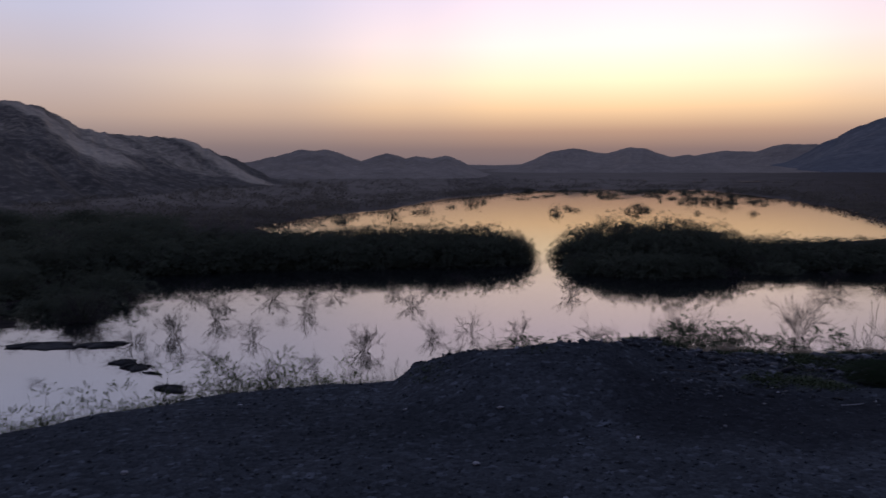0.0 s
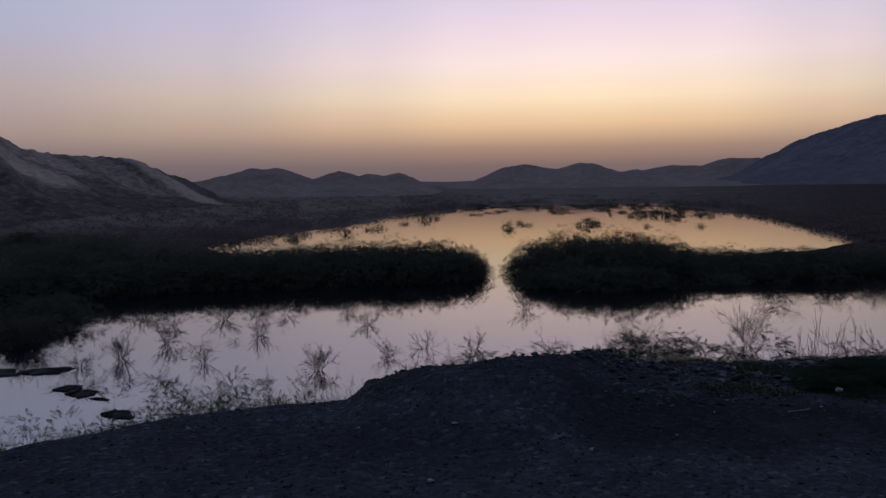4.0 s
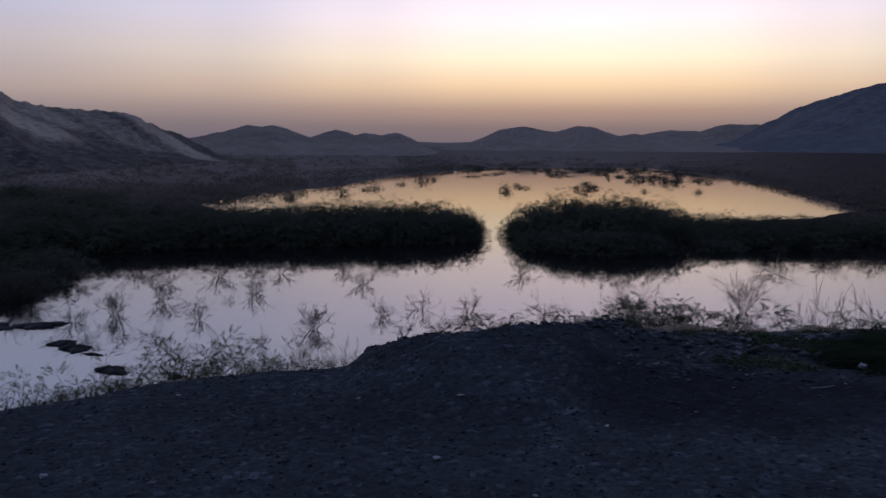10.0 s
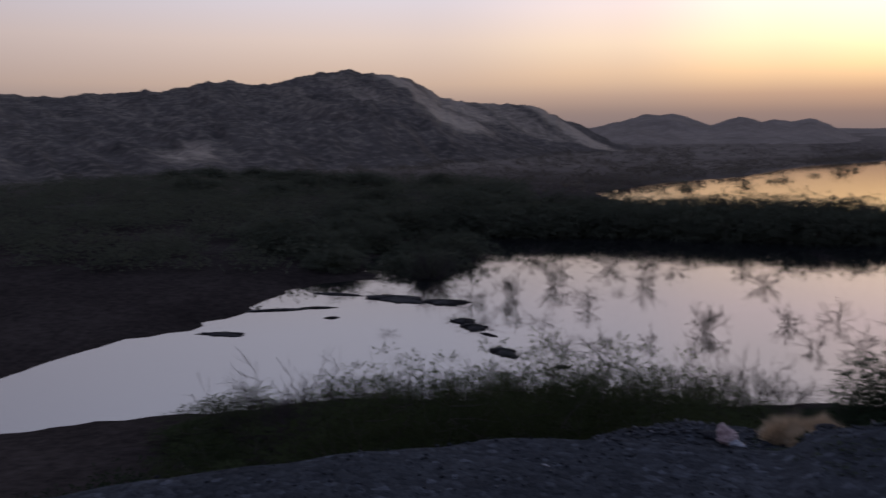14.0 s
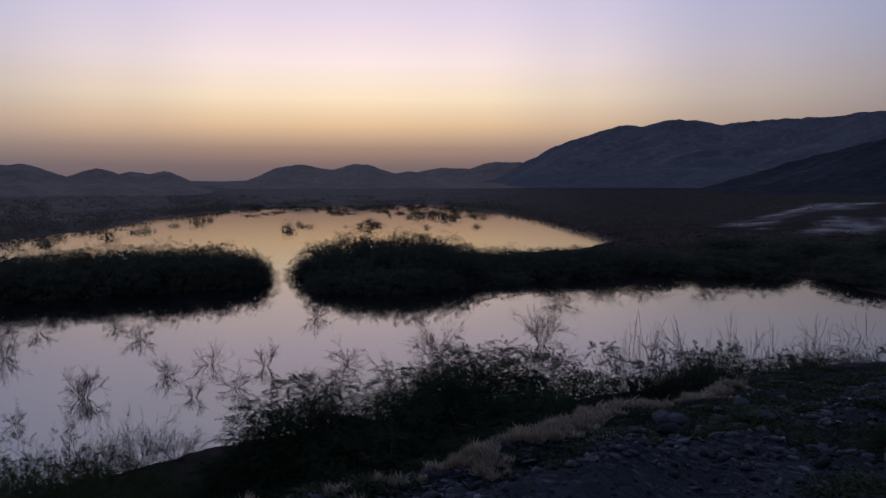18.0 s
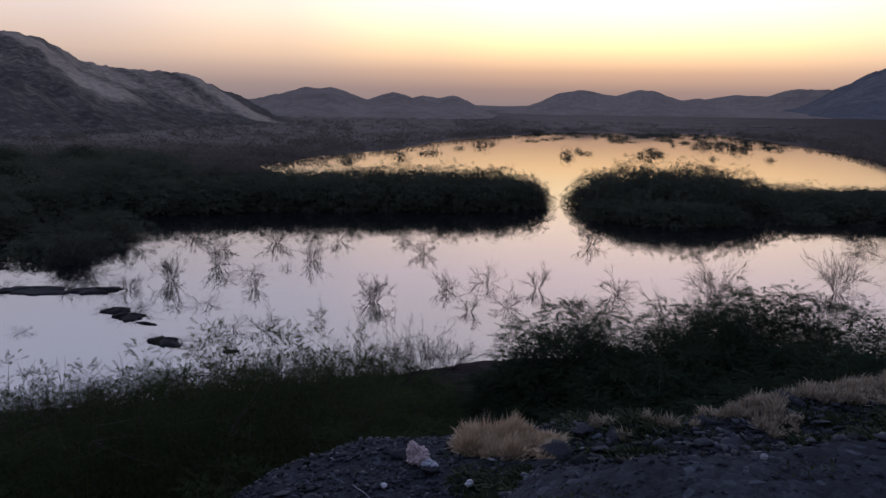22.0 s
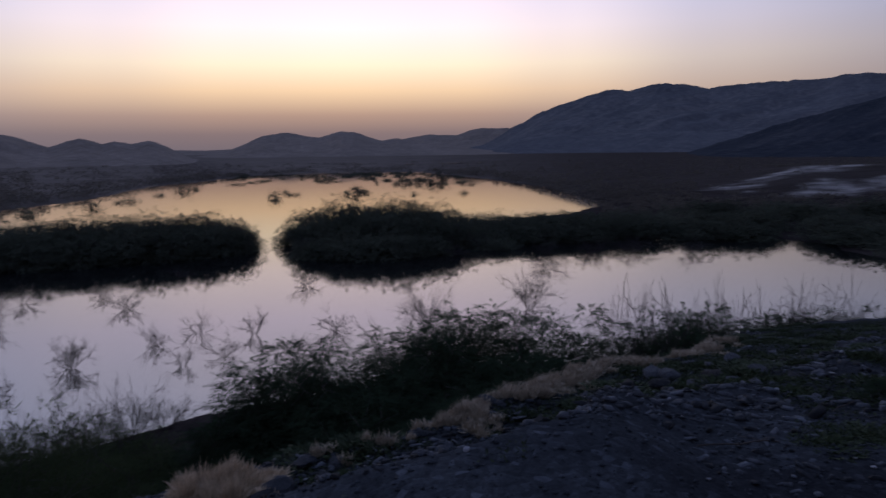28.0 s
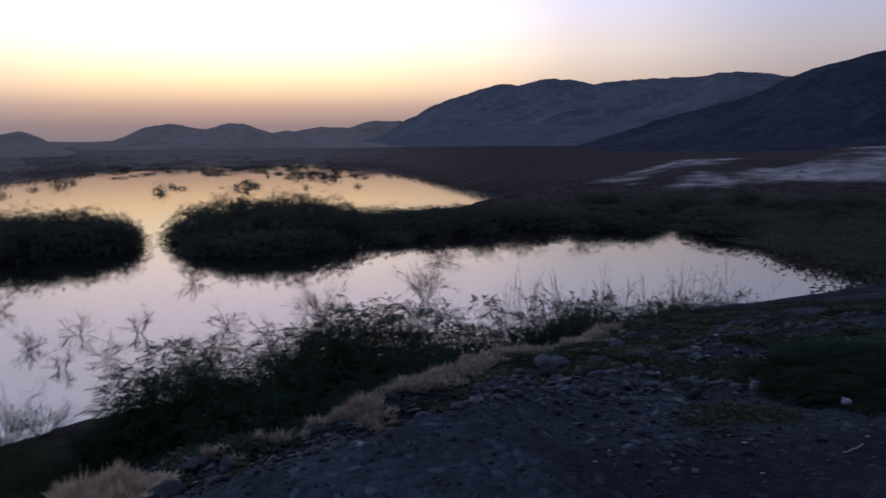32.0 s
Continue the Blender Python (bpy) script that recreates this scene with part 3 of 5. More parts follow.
# ---- hills ----
def hill(name, label, crest, foot, crest_r, mat, steps=260, rows=90, rough=1.0, seed=1.0, sandy=0.0, back=1.9, slant=0.0, crag=0.0, drifts=()):
    """A ridge seen from the bank: crest rows give degrees right of north and degrees of height."""
    caz = [c[0] for c in crest]
    cel = [c[1] for c in crest]
    az = np.linspace(caz[0], caz[-1], steps)
    el = np.interp(az, caz, cel)
    k = np.array([1, 2, 3, 2, 1]) / 9
    el = np.convolve(np.pad(el, 2, mode="edge"), k, "valid")
    el = el + crag * fbm(az, az * 0, 0.9, 4, seed) + 0.3 * crag * fbm(az, az * 0, 0.22, 3, seed + 1)
    rc = np.interp(az, *zip(*crest_r)) if isinstance(crest_r, list) else np.full(steps, float(crest_r))
    rf = np.interp(az, *zip(*foot)) if isinstance(foot, list) else np.full(steps, float(foot))
    hc = 10 + rc * np.tan(np.radians(el))
    hc = np.maximum(hc, 0.0)
    v = np.concatenate([np.linspace(0, 1, rows), np.linspace(1, 2, rows // 3)[1:]])
    AZ, V = np.meshgrid(np.radians(az), v)
    HC, RC, RF = np.broadcast_to(hc, AZ.shape), np.broadcast_to(rc, AZ.shape), np.broadcast_to(rf, AZ.shape)
    R = np.where(V < 1, RF + (RC - RF) * V, RC + RC * (back - 1) * (V - 1))
    X, Y = R * np.sin(AZ), R * np.cos(AZ)
    span = float(np.mean(rc - rf))
    front = V ** 1.25 * (1 - 0.25 * np.sin(V * math.pi))
    shape = np.where(V < 1, front, np.clip(1 - (V - 1) * 1.3, -0.1, 1))
    # gullies and sand run down and to one side
    lane = np.degrees(AZ) - slant * (1 - V)
    ridged = 0.6 * (1 - 2 * np.abs(fbm(lane, V * 5, 3.2, 5, seed))) + 0.7 * (1 - 2 * np.abs(fbm(X, Y, span * 0.3, 5, seed + 2)))
    spur = fbm(X, Y, span * 0.25, 4, seed + 3)
    env = np.clip(np.where(V < 1, 4 * V * (1 - V), 0) ** 0.7, 0, 1)
    Z = HC * shape + rough * HC * env * (0.24 * ridged + 0.16 * spur) + 0.03 * HC * fbm(X, Y, span * 0.06, 4, seed + 5) * np.clip(V * 3, 0, 1) * rough
    Z = np.where(V == 0, -2.0, Z)
    m, n = AZ.shape
    i = np.arange(m * n).reshape(m, n)
    faces = np.stack([i[:-1, :-1], i[:-1, 1:], i[1:, 1:], i[1:, :-1]], -1).reshape(-1, 4)
    me = mesh_data(name, np.stack([X.ravel(), Y.ravel(), Z.ravel()], 1), faces, mat, True)
    # pale sand in gullies that run down the flank, and some wider drifts
    vein = 1 - np.abs(fbm(lane, V * 1.6, 2.6, 4, seed + 8)) * 3.2 + 0.45 * fbm(X, Y, span * 0.16, 4, seed + 6)
    drift = fbm(lane, V * 3.0, 4.0, 4, seed + 9) + 0.5 * fbm(X, Y, span * 0.2, 4, seed + 7)
    s = sandy * np.maximum(0.85 * smoothstep(0.5, 0.95, vein), 0.55 * smoothstep(0.2, 0.5, drift)) * smoothstep(0.15, 0.4, V) * smoothstep(1.05, 0.9, V) * np.where(AZ < 0, smoothstep(-12, -17, np.degrees(AZ)), 1)
    if drifts:
        # drifts that lie along given lines down the flank
        bent = lane + 1.1 * fbm(X, Y, span * 0.2, 4, seed + 6) + 0.5 * fbm(X, Y, span * 0.05, 3, seed + 7)
        s = 0.16 * smoothstep(0.35, 0.9, vein) * smoothstep(0.1, 0.3, V)
        for at_lane, wide, low, top, amount in drifts:
            s = np.maximum(s, amount * smoothstep(1.25, 0.35, np.abs(bent - at_lane) / wide) * smoothstep(low, low + 0.12, V) * smoothstep(top + 0.06, top, V))
        s = s * (0.62 + 0.5 * (1 - 2.2 * np.abs(fbm(bent * 1.6, V * 2.2, 1.6, 4, seed + 10))))
    at = me.attributes.new("sand", "FLOAT", "POINT")
    at.data.foreach_set("value", np.ascontiguousarray(s.ravel(), dtype=np.float32))
    return tagged(new(name, me), label, "hill", kind="structure")


hill("hill_west", "bare rocky hill with pale sandy flanks beyond the lake",
     [(-80, 2.2), (-60, 2.6), (-50, 2.6), (-45.7, 2.97), (-43, 3.1), (-40.8, 3.68), (-37.4, 3.46), (-35.5, 3.75), (-33.4, 4.27), (-30.7, 4.46), (-30, 4.3), (-27.1, 3.9), (-25.8, 3.2),
      (-24.6, 2.5), (-22.2, 2.2), (-18.6, 2.05), (-16.9, 1.45), (-14.1, 0.3), (-12.5, -0.6), (-10, -1.3)],
     [(-80, 150), (-45, 170), (-25, 210), (-10, 380)], 430, HILL_NEAR, 520, 170, rough=0.7, seed=2.0, sandy=1.0, slant=11.0, crag=0.26,
     drifts=((-28.4, 1.5, 0.36, 0.97, 1.0), (-25.0, 2.6, 0.6, 0.99, 0.8), (-21.5, 2.2, 0.5, 0.97, 0.6), (-18.2, 1.3, 0.12, 0.96, 1.0), (-33.0, 1.1, 0.5, 0.9, 0.4), (-37.5, 1.2, 0.45, 0.9, 0.3), (-51, 2.6, 0.03, 0.18, 0.7)))
hill("hill_northwest", "row of low rounded dark hills, evening haze in their rock colour",
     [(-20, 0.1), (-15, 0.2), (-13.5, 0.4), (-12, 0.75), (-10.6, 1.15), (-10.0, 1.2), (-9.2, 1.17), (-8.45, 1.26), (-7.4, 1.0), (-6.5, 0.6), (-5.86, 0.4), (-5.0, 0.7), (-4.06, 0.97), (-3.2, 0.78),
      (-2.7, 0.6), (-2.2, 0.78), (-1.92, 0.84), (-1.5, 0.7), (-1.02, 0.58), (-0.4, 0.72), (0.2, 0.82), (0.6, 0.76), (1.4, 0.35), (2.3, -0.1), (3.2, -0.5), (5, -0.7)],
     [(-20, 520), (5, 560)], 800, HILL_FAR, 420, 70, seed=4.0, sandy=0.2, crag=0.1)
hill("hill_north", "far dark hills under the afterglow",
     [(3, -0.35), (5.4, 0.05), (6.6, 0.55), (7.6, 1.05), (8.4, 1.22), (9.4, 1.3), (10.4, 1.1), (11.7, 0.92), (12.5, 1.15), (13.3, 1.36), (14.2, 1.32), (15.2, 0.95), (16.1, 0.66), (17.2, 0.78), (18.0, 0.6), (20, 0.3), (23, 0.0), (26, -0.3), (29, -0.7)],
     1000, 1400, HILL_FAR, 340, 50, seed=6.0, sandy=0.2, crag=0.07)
hill("hill_distant", "pale distant range with haze mixed into its rock colour",
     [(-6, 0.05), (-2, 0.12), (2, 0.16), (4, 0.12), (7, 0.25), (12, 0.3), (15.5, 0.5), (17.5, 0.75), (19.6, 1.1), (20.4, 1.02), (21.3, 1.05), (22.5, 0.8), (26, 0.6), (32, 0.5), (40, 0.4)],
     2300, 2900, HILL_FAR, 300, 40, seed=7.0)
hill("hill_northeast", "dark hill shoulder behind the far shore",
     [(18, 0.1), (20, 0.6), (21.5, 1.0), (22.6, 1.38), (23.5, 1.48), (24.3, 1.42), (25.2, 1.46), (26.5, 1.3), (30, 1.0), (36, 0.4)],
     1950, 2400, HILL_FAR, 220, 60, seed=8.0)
hill("hill_east", "long ridge east of the lake, tinted blue-grey for haze",
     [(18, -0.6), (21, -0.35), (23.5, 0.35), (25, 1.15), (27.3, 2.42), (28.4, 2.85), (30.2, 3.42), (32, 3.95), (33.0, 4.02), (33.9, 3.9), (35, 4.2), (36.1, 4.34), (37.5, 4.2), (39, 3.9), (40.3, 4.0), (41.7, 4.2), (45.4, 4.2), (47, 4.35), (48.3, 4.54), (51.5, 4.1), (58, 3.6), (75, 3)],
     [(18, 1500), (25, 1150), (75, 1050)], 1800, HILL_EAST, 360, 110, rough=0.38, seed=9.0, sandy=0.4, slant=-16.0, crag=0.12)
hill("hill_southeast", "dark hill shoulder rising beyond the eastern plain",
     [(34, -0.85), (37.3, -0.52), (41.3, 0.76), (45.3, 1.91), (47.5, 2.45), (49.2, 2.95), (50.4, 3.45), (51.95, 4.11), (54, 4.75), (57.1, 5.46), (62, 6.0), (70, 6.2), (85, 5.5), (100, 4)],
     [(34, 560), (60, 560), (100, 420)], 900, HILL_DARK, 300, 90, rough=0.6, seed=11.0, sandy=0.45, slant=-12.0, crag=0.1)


# ---- plants ----
def tubes(segs, sides=3):
    """Tapered tubes for rows (p0, p1, r0, r1)."""
    p0 = np.array([s[0] for s in segs])
    p1 = np.array([s[1] for s in segs])
    r0 = np.array([s[2] for s in segs])[:, None, None]
    r1 = np.array([s[3] for s in segs])[:, None, None]
    d = p1 - p0
    d = d / np.maximum(np.linalg.norm(d, axis=1, keepdims=True), 1e-9)
    ref = np.where(np.abs(d[:, 2:3]) > 0.9, [[1.0, 0, 0]], [[0, 0, 1.0]])
    a = np.cross(d, ref)
    a /= np.linalg.norm(a, axis=1, keepdims=True)
    b = np.cross(d, a)
    ang = np.arange(sides) * 2 * math.pi / sides
    ring = a[:, None] * np.cos(ang)[None, :, None] + b[:, None] * np.sin(ang)[None, :, None]
    verts = np.concatenate([p0[:, None] + ring * r0, p1[:, None] + ring * r1], 1)
    n = len(segs)
    base = (np.arange(n) * sides * 2)[:, None]
    k = np.arange(sides)
    kk = (k + 1) % sides
    faces = np.stack([base + k, base + kk, base + kk + sides, base + k + sides], -1).reshape(-1, 4)
    return verts.reshape(-1, 3), faces


def grow(rng, stems, length, radius, levels, spread, up, bend=0.25, forks=(2, 4), shrink=0.62, base_r=0.05, kink=3):
    """Branching from the ground; returns the segments and the end twigs (start, end)."""
    segs, ends = [], []

    def limb(p, d, ln, r, level):
        steps = kink
        pts = [p]
        for i in range(steps):
            d = d + rng.normal(0, bend, 3) + np.array([0, 0, up * (0.18 if level else 0.3)])
            d /= np.linalg.norm(d)
            q = pts[-1] + d * ln / steps
            if q[2] < 0.05:
                q[2] = 0.05 + rng.uniform(0, .1)
            ra = r * (1 - 0.5 * i / steps)
            segs.append((pts[-1], q, ra, r * (1 - 0.5 * (i + 1) / steps)))
            pts.append(q)
        if level >= levels:
            ends.append((pts[0], pts[-1]))
            return
        for k in range(rng.integers(forks[0], forks[1] + 1)):
            at = pts[rng.integers(1, steps + 1)]
            nd = d + rng.normal(0, spread, 3)
            nd /= np.linalg.norm(nd)
            limb(at, nd, ln * shrink * rng.uniform(0.7, 1.25), r * 0.55, level + 1)
    for k in range(stems):
        a = 2 * math.pi * (k + rng.uniform(0, .8)) / stems
        tilt = rng.uniform(0.35, 1.15)
        d = np.array([math.cos(a) * math.sin(tilt), math.sin(a) * math.sin(tilt), math.cos(tilt)])
        limb(np.array([math.cos(a), math.sin(a), 0]) * base_r + np.array([0, 0, -0.15]), d, length * rng.uniform(.75, 1.2), radius, 0)
    return segs, ends


def leaf_quads(c, d, side, ln, wd):
    """Diamond leaves from centres, long directions and side directions."""
    v = np.stack([c - d * ln[:, None] / 2, c + side * wd[:, None] / 2, c + d * ln[:, None] / 2, c - side * wd[:, None] / 2], 1)
    return v.reshape(-1, 3), np.arange(len(c) * 4).reshape(-1, 4)


def unit(v):
    return v / np.maximum(np.linalg.norm(v, axis=-1, keepdims=True), 1e-9)


def join_faces(*pieces):
    verts, faces, at = [], [], 0
    for v, f in pieces:
        verts.append(v)
        faces.append(f + at)
        at += len(v)
    return np.concatenate(verts), np.concatenate(faces)


def fronds(rng, base, d, length, pinnae, pin_len, pin_wid, droop=0.3, stalk=0.006):
    """Feathery fronds: a drooping stalk with pairs of narrow pinnae in one plane."""
    n = len(base)
    down = np.array([0, 0, -1.0])
    ln = length * rng.uniform(.6, 1.3, n)
    k = np.linspace(0.12, 1.0, pinnae)
    line = base[:, None] + d[:, None] * (ln[:, None] * k)[..., None] + down * (droop * ln[:, None] * k * k)[..., None]
    tangent = unit(d[:, None] + down * (2 * droop * k)[None, :, None])
    flat = unit(np.cross(d, np.array([0, 0, 1.0]) + rng.normal(0, .35, (n, 3))))
    sign = np.array([1.0, -1.0])
    ld = unit(flat[:, None, None] * sign[None, None, :, None] + 0.7 * tangent[:, :, None] + rng.normal(0, .14, (n, pinnae, 2, 3)))
    ln2 = pin_len * (0.5 + 0.8 * np.sin(math.pi * (k * 0.8 + 0.12)))[None, :, None] * rng.uniform(.7, 1.3, (n, pinnae, 2))
    c = line[:, :, None] + ld * (ln2 / 2)[..., None]
    m = n * pinnae * 2
    side = np.broadcast_to(tangent[:, :, None], ld.shape)
    leaves = leaf_quads(c.reshape(m, 3), ld.reshape(m, 3), side.reshape(m, 3), ln2.reshape(m), pin_wid * rng.uniform(.7, 1.3, m))
    mid, tip = base + d * (ln * .5)[:, None] + down * (droop * ln * .25)[:, None], base + d * ln[:, None] + down * (droop * ln)[:, None]
    w = flat * stalk
    v = np.stack([base - w, base + w, mid - w * .8, mid + w * .8, tip - w * .4, tip + w * .4], 1).reshape(-1, 3)
    q = (np.arange(n) * 6)[:, None, None] + np.array([(0, 1, 3, 2), (2, 3, 5, 4)])
    return join_faces(leaves, (v, q.reshape(-1, 4)))


def pad_bush(name, seed, radius, height, leaf_mat, pads=40, per=22, pad_r=0.45, frond=0.42, pinnae=6, pin_len=0.085, pin_wid=0.022, thick=0.035, stems=8, rise=0.1, droop=0.3, core=700, core_size=0.16, stray=0.12, fill=0.88):
    """A spreading bush: limbs that carry flat pads of feathery fronds, layered over a lumpy dome."""
    rng = np.random.default_rng(seed)
    segs, _ = grow(rng, stems, 1.0, thick, 2, 0.55, 0.25, forks=(2, 3))
    pts = np.array([s[1] for s in segs])
    f = np.array([0.75 * radius / np.percentile(np.hypot(pts[:, 0], pts[:, 1]), 97)] * 2 + [0.8 * height / np.percentile(pts[:, 2], 98)])
    segs = [(p * f, q * f, r0, r1) for p, q, r0, r1 in segs]
    joints = np.array([s[1] for s in segs])
    i = np.arange(pads) + 0.5
    sz = 0.04 + 0.96 * i / pads
    az = i * 2.39996 + rng.uniform(-.4, .4, pads)
    ph = rng.uniform(0, 6.28, 4)
    lump = 1 + 0.11 * np.sin(2 * az + ph[0]) + 0.09 * np.sin(3 * az + ph[1] + sz * 2) + 0.06 * np.sin(5 * az + ph[2] - sz * 4)
    rr = rng.uniform(.82, 1.05, pads) * lump + stray * (rng.random(pads) < 0.2)
    rad = np.sqrt(1 - (sz * 0.97) ** 2)
    c = np.stack([np.cos(az) * rad * rr * radius, np.sin(az) * rad * rr * radius, sz * np.clip(rr, 0, 1.12) * height], 1)
    for q in c:
        j = joints[np.argmin(((joints - q) ** 2).sum(1))]
        mid = (j + q) / 2 + rng.normal(0, .05, 3) * radius * 0.5
        mid[2] = max(mid[2], 0.03)
        segs += [(j, mid, 0.35 * thick, 0.25 * thick), (mid, q, 0.25 * thick, 0.17 * thick)]
    k = np.repeat(np.arange(pads), per)
    n = len(k)
    a, q = rng.uniform(0, 2 * math.pi, n), np.sqrt(rng.random(n)) * pad_r * 0.6
    ring = np.stack([np.cos(a), np.sin(a), 0 * a], 1)
    base = c[k] + ring * q[:, None] + np.stack([0 * a, 0 * a, rng.normal(0, pad_r * 0.18, n)], 1)
    out = np.stack([np.cos(az), np.sin(az), 0 * az], 1)[k] * rad[k][:, None]
    d = unit(0.7 * ring + 0.6 * out + np.array([0, 0, rise]) + rng.normal(0, .22, (n, 3)))
    pieces = [fronds(rng, base, d, frond, pinnae, pin_len, pin_wid, droop, stalk=0.12 * thick)]
    # shaded inner foliage
    u = unit(rng.normal(0, 1, (core, 3))) * (rng.random(core) ** 0.4)[:, None] * fill
    u = np.stack([u[:, 0] * radius, u[:, 1] * radius, np.abs(u[:, 2]) * height], 1)
    pieces.append(leaf_quads(u, unit(rng.normal(0, 1, (core, 3)) * [1, 1, .5]), unit(rng.normal(0, 1, (core, 3))), core_size * rng.uniform(1.0, 2.2, core), core_size * rng.uniform(.5, 1.1, core)))
    v, fcs = join_faces(*pieces)
    v[:, 2] = np.maximum(v[:, 2], 0.02 + 0.1 * rng.random(len(v)))
    return mesh_data(name + "_limbs", *tubes(segs), BARK), mesh_data(name + "_crown", v, fcs, leaf_mat)


def twig_bush(name, seed, radius, height, leaf_mat, stems=11, levels=3, thick=0.013, leaves=1, spray=0.1, pin_len=0.03, pin_wid=0.012):
    """A thin spreading shrub: forking twigs with few small leaves along the outer ones."""
    rng = np.random.default_rng(seed)
    segs, ends = grow(rng, stems, 1.0, thick, levels, 0.5, 0.12, bend=0.16, forks=(2, 3), base_r=0.06)
    pts = np.array([s[1] for s in segs])
    f = np.array([radius / np.percentile(np.hypot(pts[:, 0], pts[:, 1]), 96)] * 2 + [height / np.percentile(pts[:, 2], 98)])
    segs = [(p * f, q * f, max(r0, .0045), max(r1, .004)) for p, q, r0, r1 in segs]
    p0, p1 = np.array([e[0] for e in ends]) * f, np.array([e[1] for e in ends]) * f
    b = (p0[:, None] + (p1 - p0)[:, None] * rng.uniform(.2, 1, (len(p0), leaves, 1))).reshape(-1, 3)
    d = unit(np.repeat(unit(p1 - p0), leaves, 0) + rng.normal(0, .35, (len(b), 3)))
    v, fcs = fronds(rng, b, d, spray, 3, pin_len, pin_wid, 0.25, 0.003)
    v[:, 2] = np.maximum(v[:, 2], 0.02)
    return mesh_data(name + "_limbs", *tubes(segs), BARK), mesh_data(name + "_crown", v, fcs, leaf_mat)


def height_at(x, y):
    return float(ground_height(np.array([float(x)]), np.array([float(y)]))[0])


def place_bush(meshes, name, label, category, group, x, y, z, turn, sx, sz):
    e = new(name)
    e.location, e.rotation_euler, e.scale = (x, y, z), (0, 0, turn), (sx, sx, sz)
    part("trunk", meshes[0], e)
    part("crown", meshes[1], e)
    return tagged(e, label, category, group)


# flooded thickets: the two bush islands and the banks behind them
THICKET = [pad_bush("thicket_bush", 20 + i, 3.4, 3.0, LEAF, pads=46, per=12, pad_r=1.0, frond=0.95, pinnae=5, pin_len=0.25, pin_wid=0.085, thick=0.06, stems=8, core=900, core_size=0.36) for i in range(5)]
SMALL = [pad_bush("drowned_bush", 30 + i, 3.3, 2.9, LEAF, pads=10, per=8, pad_r=1.1, frond=1.2, pinnae=3, pin_len=0.5, pin_wid=0.14, thick=0.09, stems=6, core=90, core_size=0.6, stray=0.4) for i in range(3)]


def thicket(rows, label, group, seed, z_off=0.0, kinds=THICKET):
    rng = random.Random(seed)
    for x, y, r, h in rows:
        m = kinds[rng.randrange(len(kinds))]
        z = max(height_at(x, y), -0.25) + z_off
        place_bush(m, "mesquite_bush", label, "bush", group, x, y, z, rng.uniform(0, 6.28), r / 3.4, h / 3.0)


WEST_ISLAND = [(8.4, 88, 1.9, 2.2), (6.6, 85.5, 2.6, 2.9), (5.8, 91, 2.7, 2.8), (3.6, 84, 2.9, 3.1), (3.0, 90, 3.1, 3.0), (0.2, 83, 3.1, 3.1), (-0.6, 89, 3.4, 3.1), (-3.5, 83, 3.1, 3.0), (-4, 89, 3.6, 3.1),
               (-7, 83, 3.2, 3.0), (-7.5, 89, 3.6, 3.0), (-10.5, 82.5, 3.3, 2.9), (-11, 89, 3.8, 2.9), (-14, 82.5, 3.3, 2.9), (-15, 89, 3.8, 2.8), (-17.5, 81.5, 3.3, 2.9), (-18.5, 88, 4.0, 2.8),
               (-21, 80.5, 3.3, 2.9), (-22.5, 87, 4.0, 2.7), (-24.5, 79, 3.5, 2.9), (-26.5, 86, 4.0, 2.8), (-28, 77.5, 3.5, 2.9), (-30.5, 84, 4.2, 2.9), (-31.5, 75, 3.6, 2.9), (-35, 82, 4.2, 3.0), (-35.5, 70, 3.6, 2.9), (-31.5, 50.5, 2.2, 1.7), (-34.5, 54, 2.8, 2.2), (-34, 60, 3.0, 2.4), (-39, 56, 3.0, 2.3), (-38, 64, 3.2, 2.6), (-43, 60, 3.2, 2.4)]
EAST_ISLAND = [(13.8, 86.5, 2.0, 2.3), (16.0, 84, 2.8, 3.4), (16.8, 90, 2.9, 3.3), (19.2, 82, 3.4, 4.0), (20.5, 88, 3.6, 4.0), (23.3, 81, 3.6, 4.1), (25, 88, 3.8, 3.8), (27.2, 81, 3.3, 3.5), (29, 88, 3.6, 3.2), (33, 81.5, 3.1, 2.8),
               (33, 87, 3.6, 2.5), (37, 80.5, 3.5, 2.4), (38, 86, 3.6, 2.0), (41.5, 79.5, 3.5, 2.2), (43, 85, 3.8, 1.9), (46, 78, 3.5, 2.1), (48, 83, 3.8, 1.9), (50.5, 76, 3.4, 2.1), (53, 81, 3.8, 2.0), (55.5, 73, 3.4, 2.0), (59, 70, 3.4, 2.0), (60, 77, 3.6, 2.0)]
# the front rows stand out in the water
WEST_ISLAND += [(x + 0.8, y - 3.2, r * 0.9, h * 0.93) for x, y, r, h in WEST_ISLAND if y < 85.6 and x > -30]
EAST_ISLAND += [(x + 0.9, y - 3.4, r * 0.9, h * 0.93) for x, y, r, h in EAST_ISLAND if 79 < y < 84.6 and x < 42]
EAST_ISLAND = [(x, y, r, min(h, 2.1) if 30.5 < x < 39 else h) for x, y, r, h in EAST_ISLAND]
EAST_ISLAND += [(13.4, 74.5, 2.0, 2.0), (16.6, 72.8, 2.6, 2.5), (20.0, 72.2, 2.7, 2.6), (23.4, 72.6, 2.4, 2.2), (31.4, 73.6, 2.0, 1.5)]
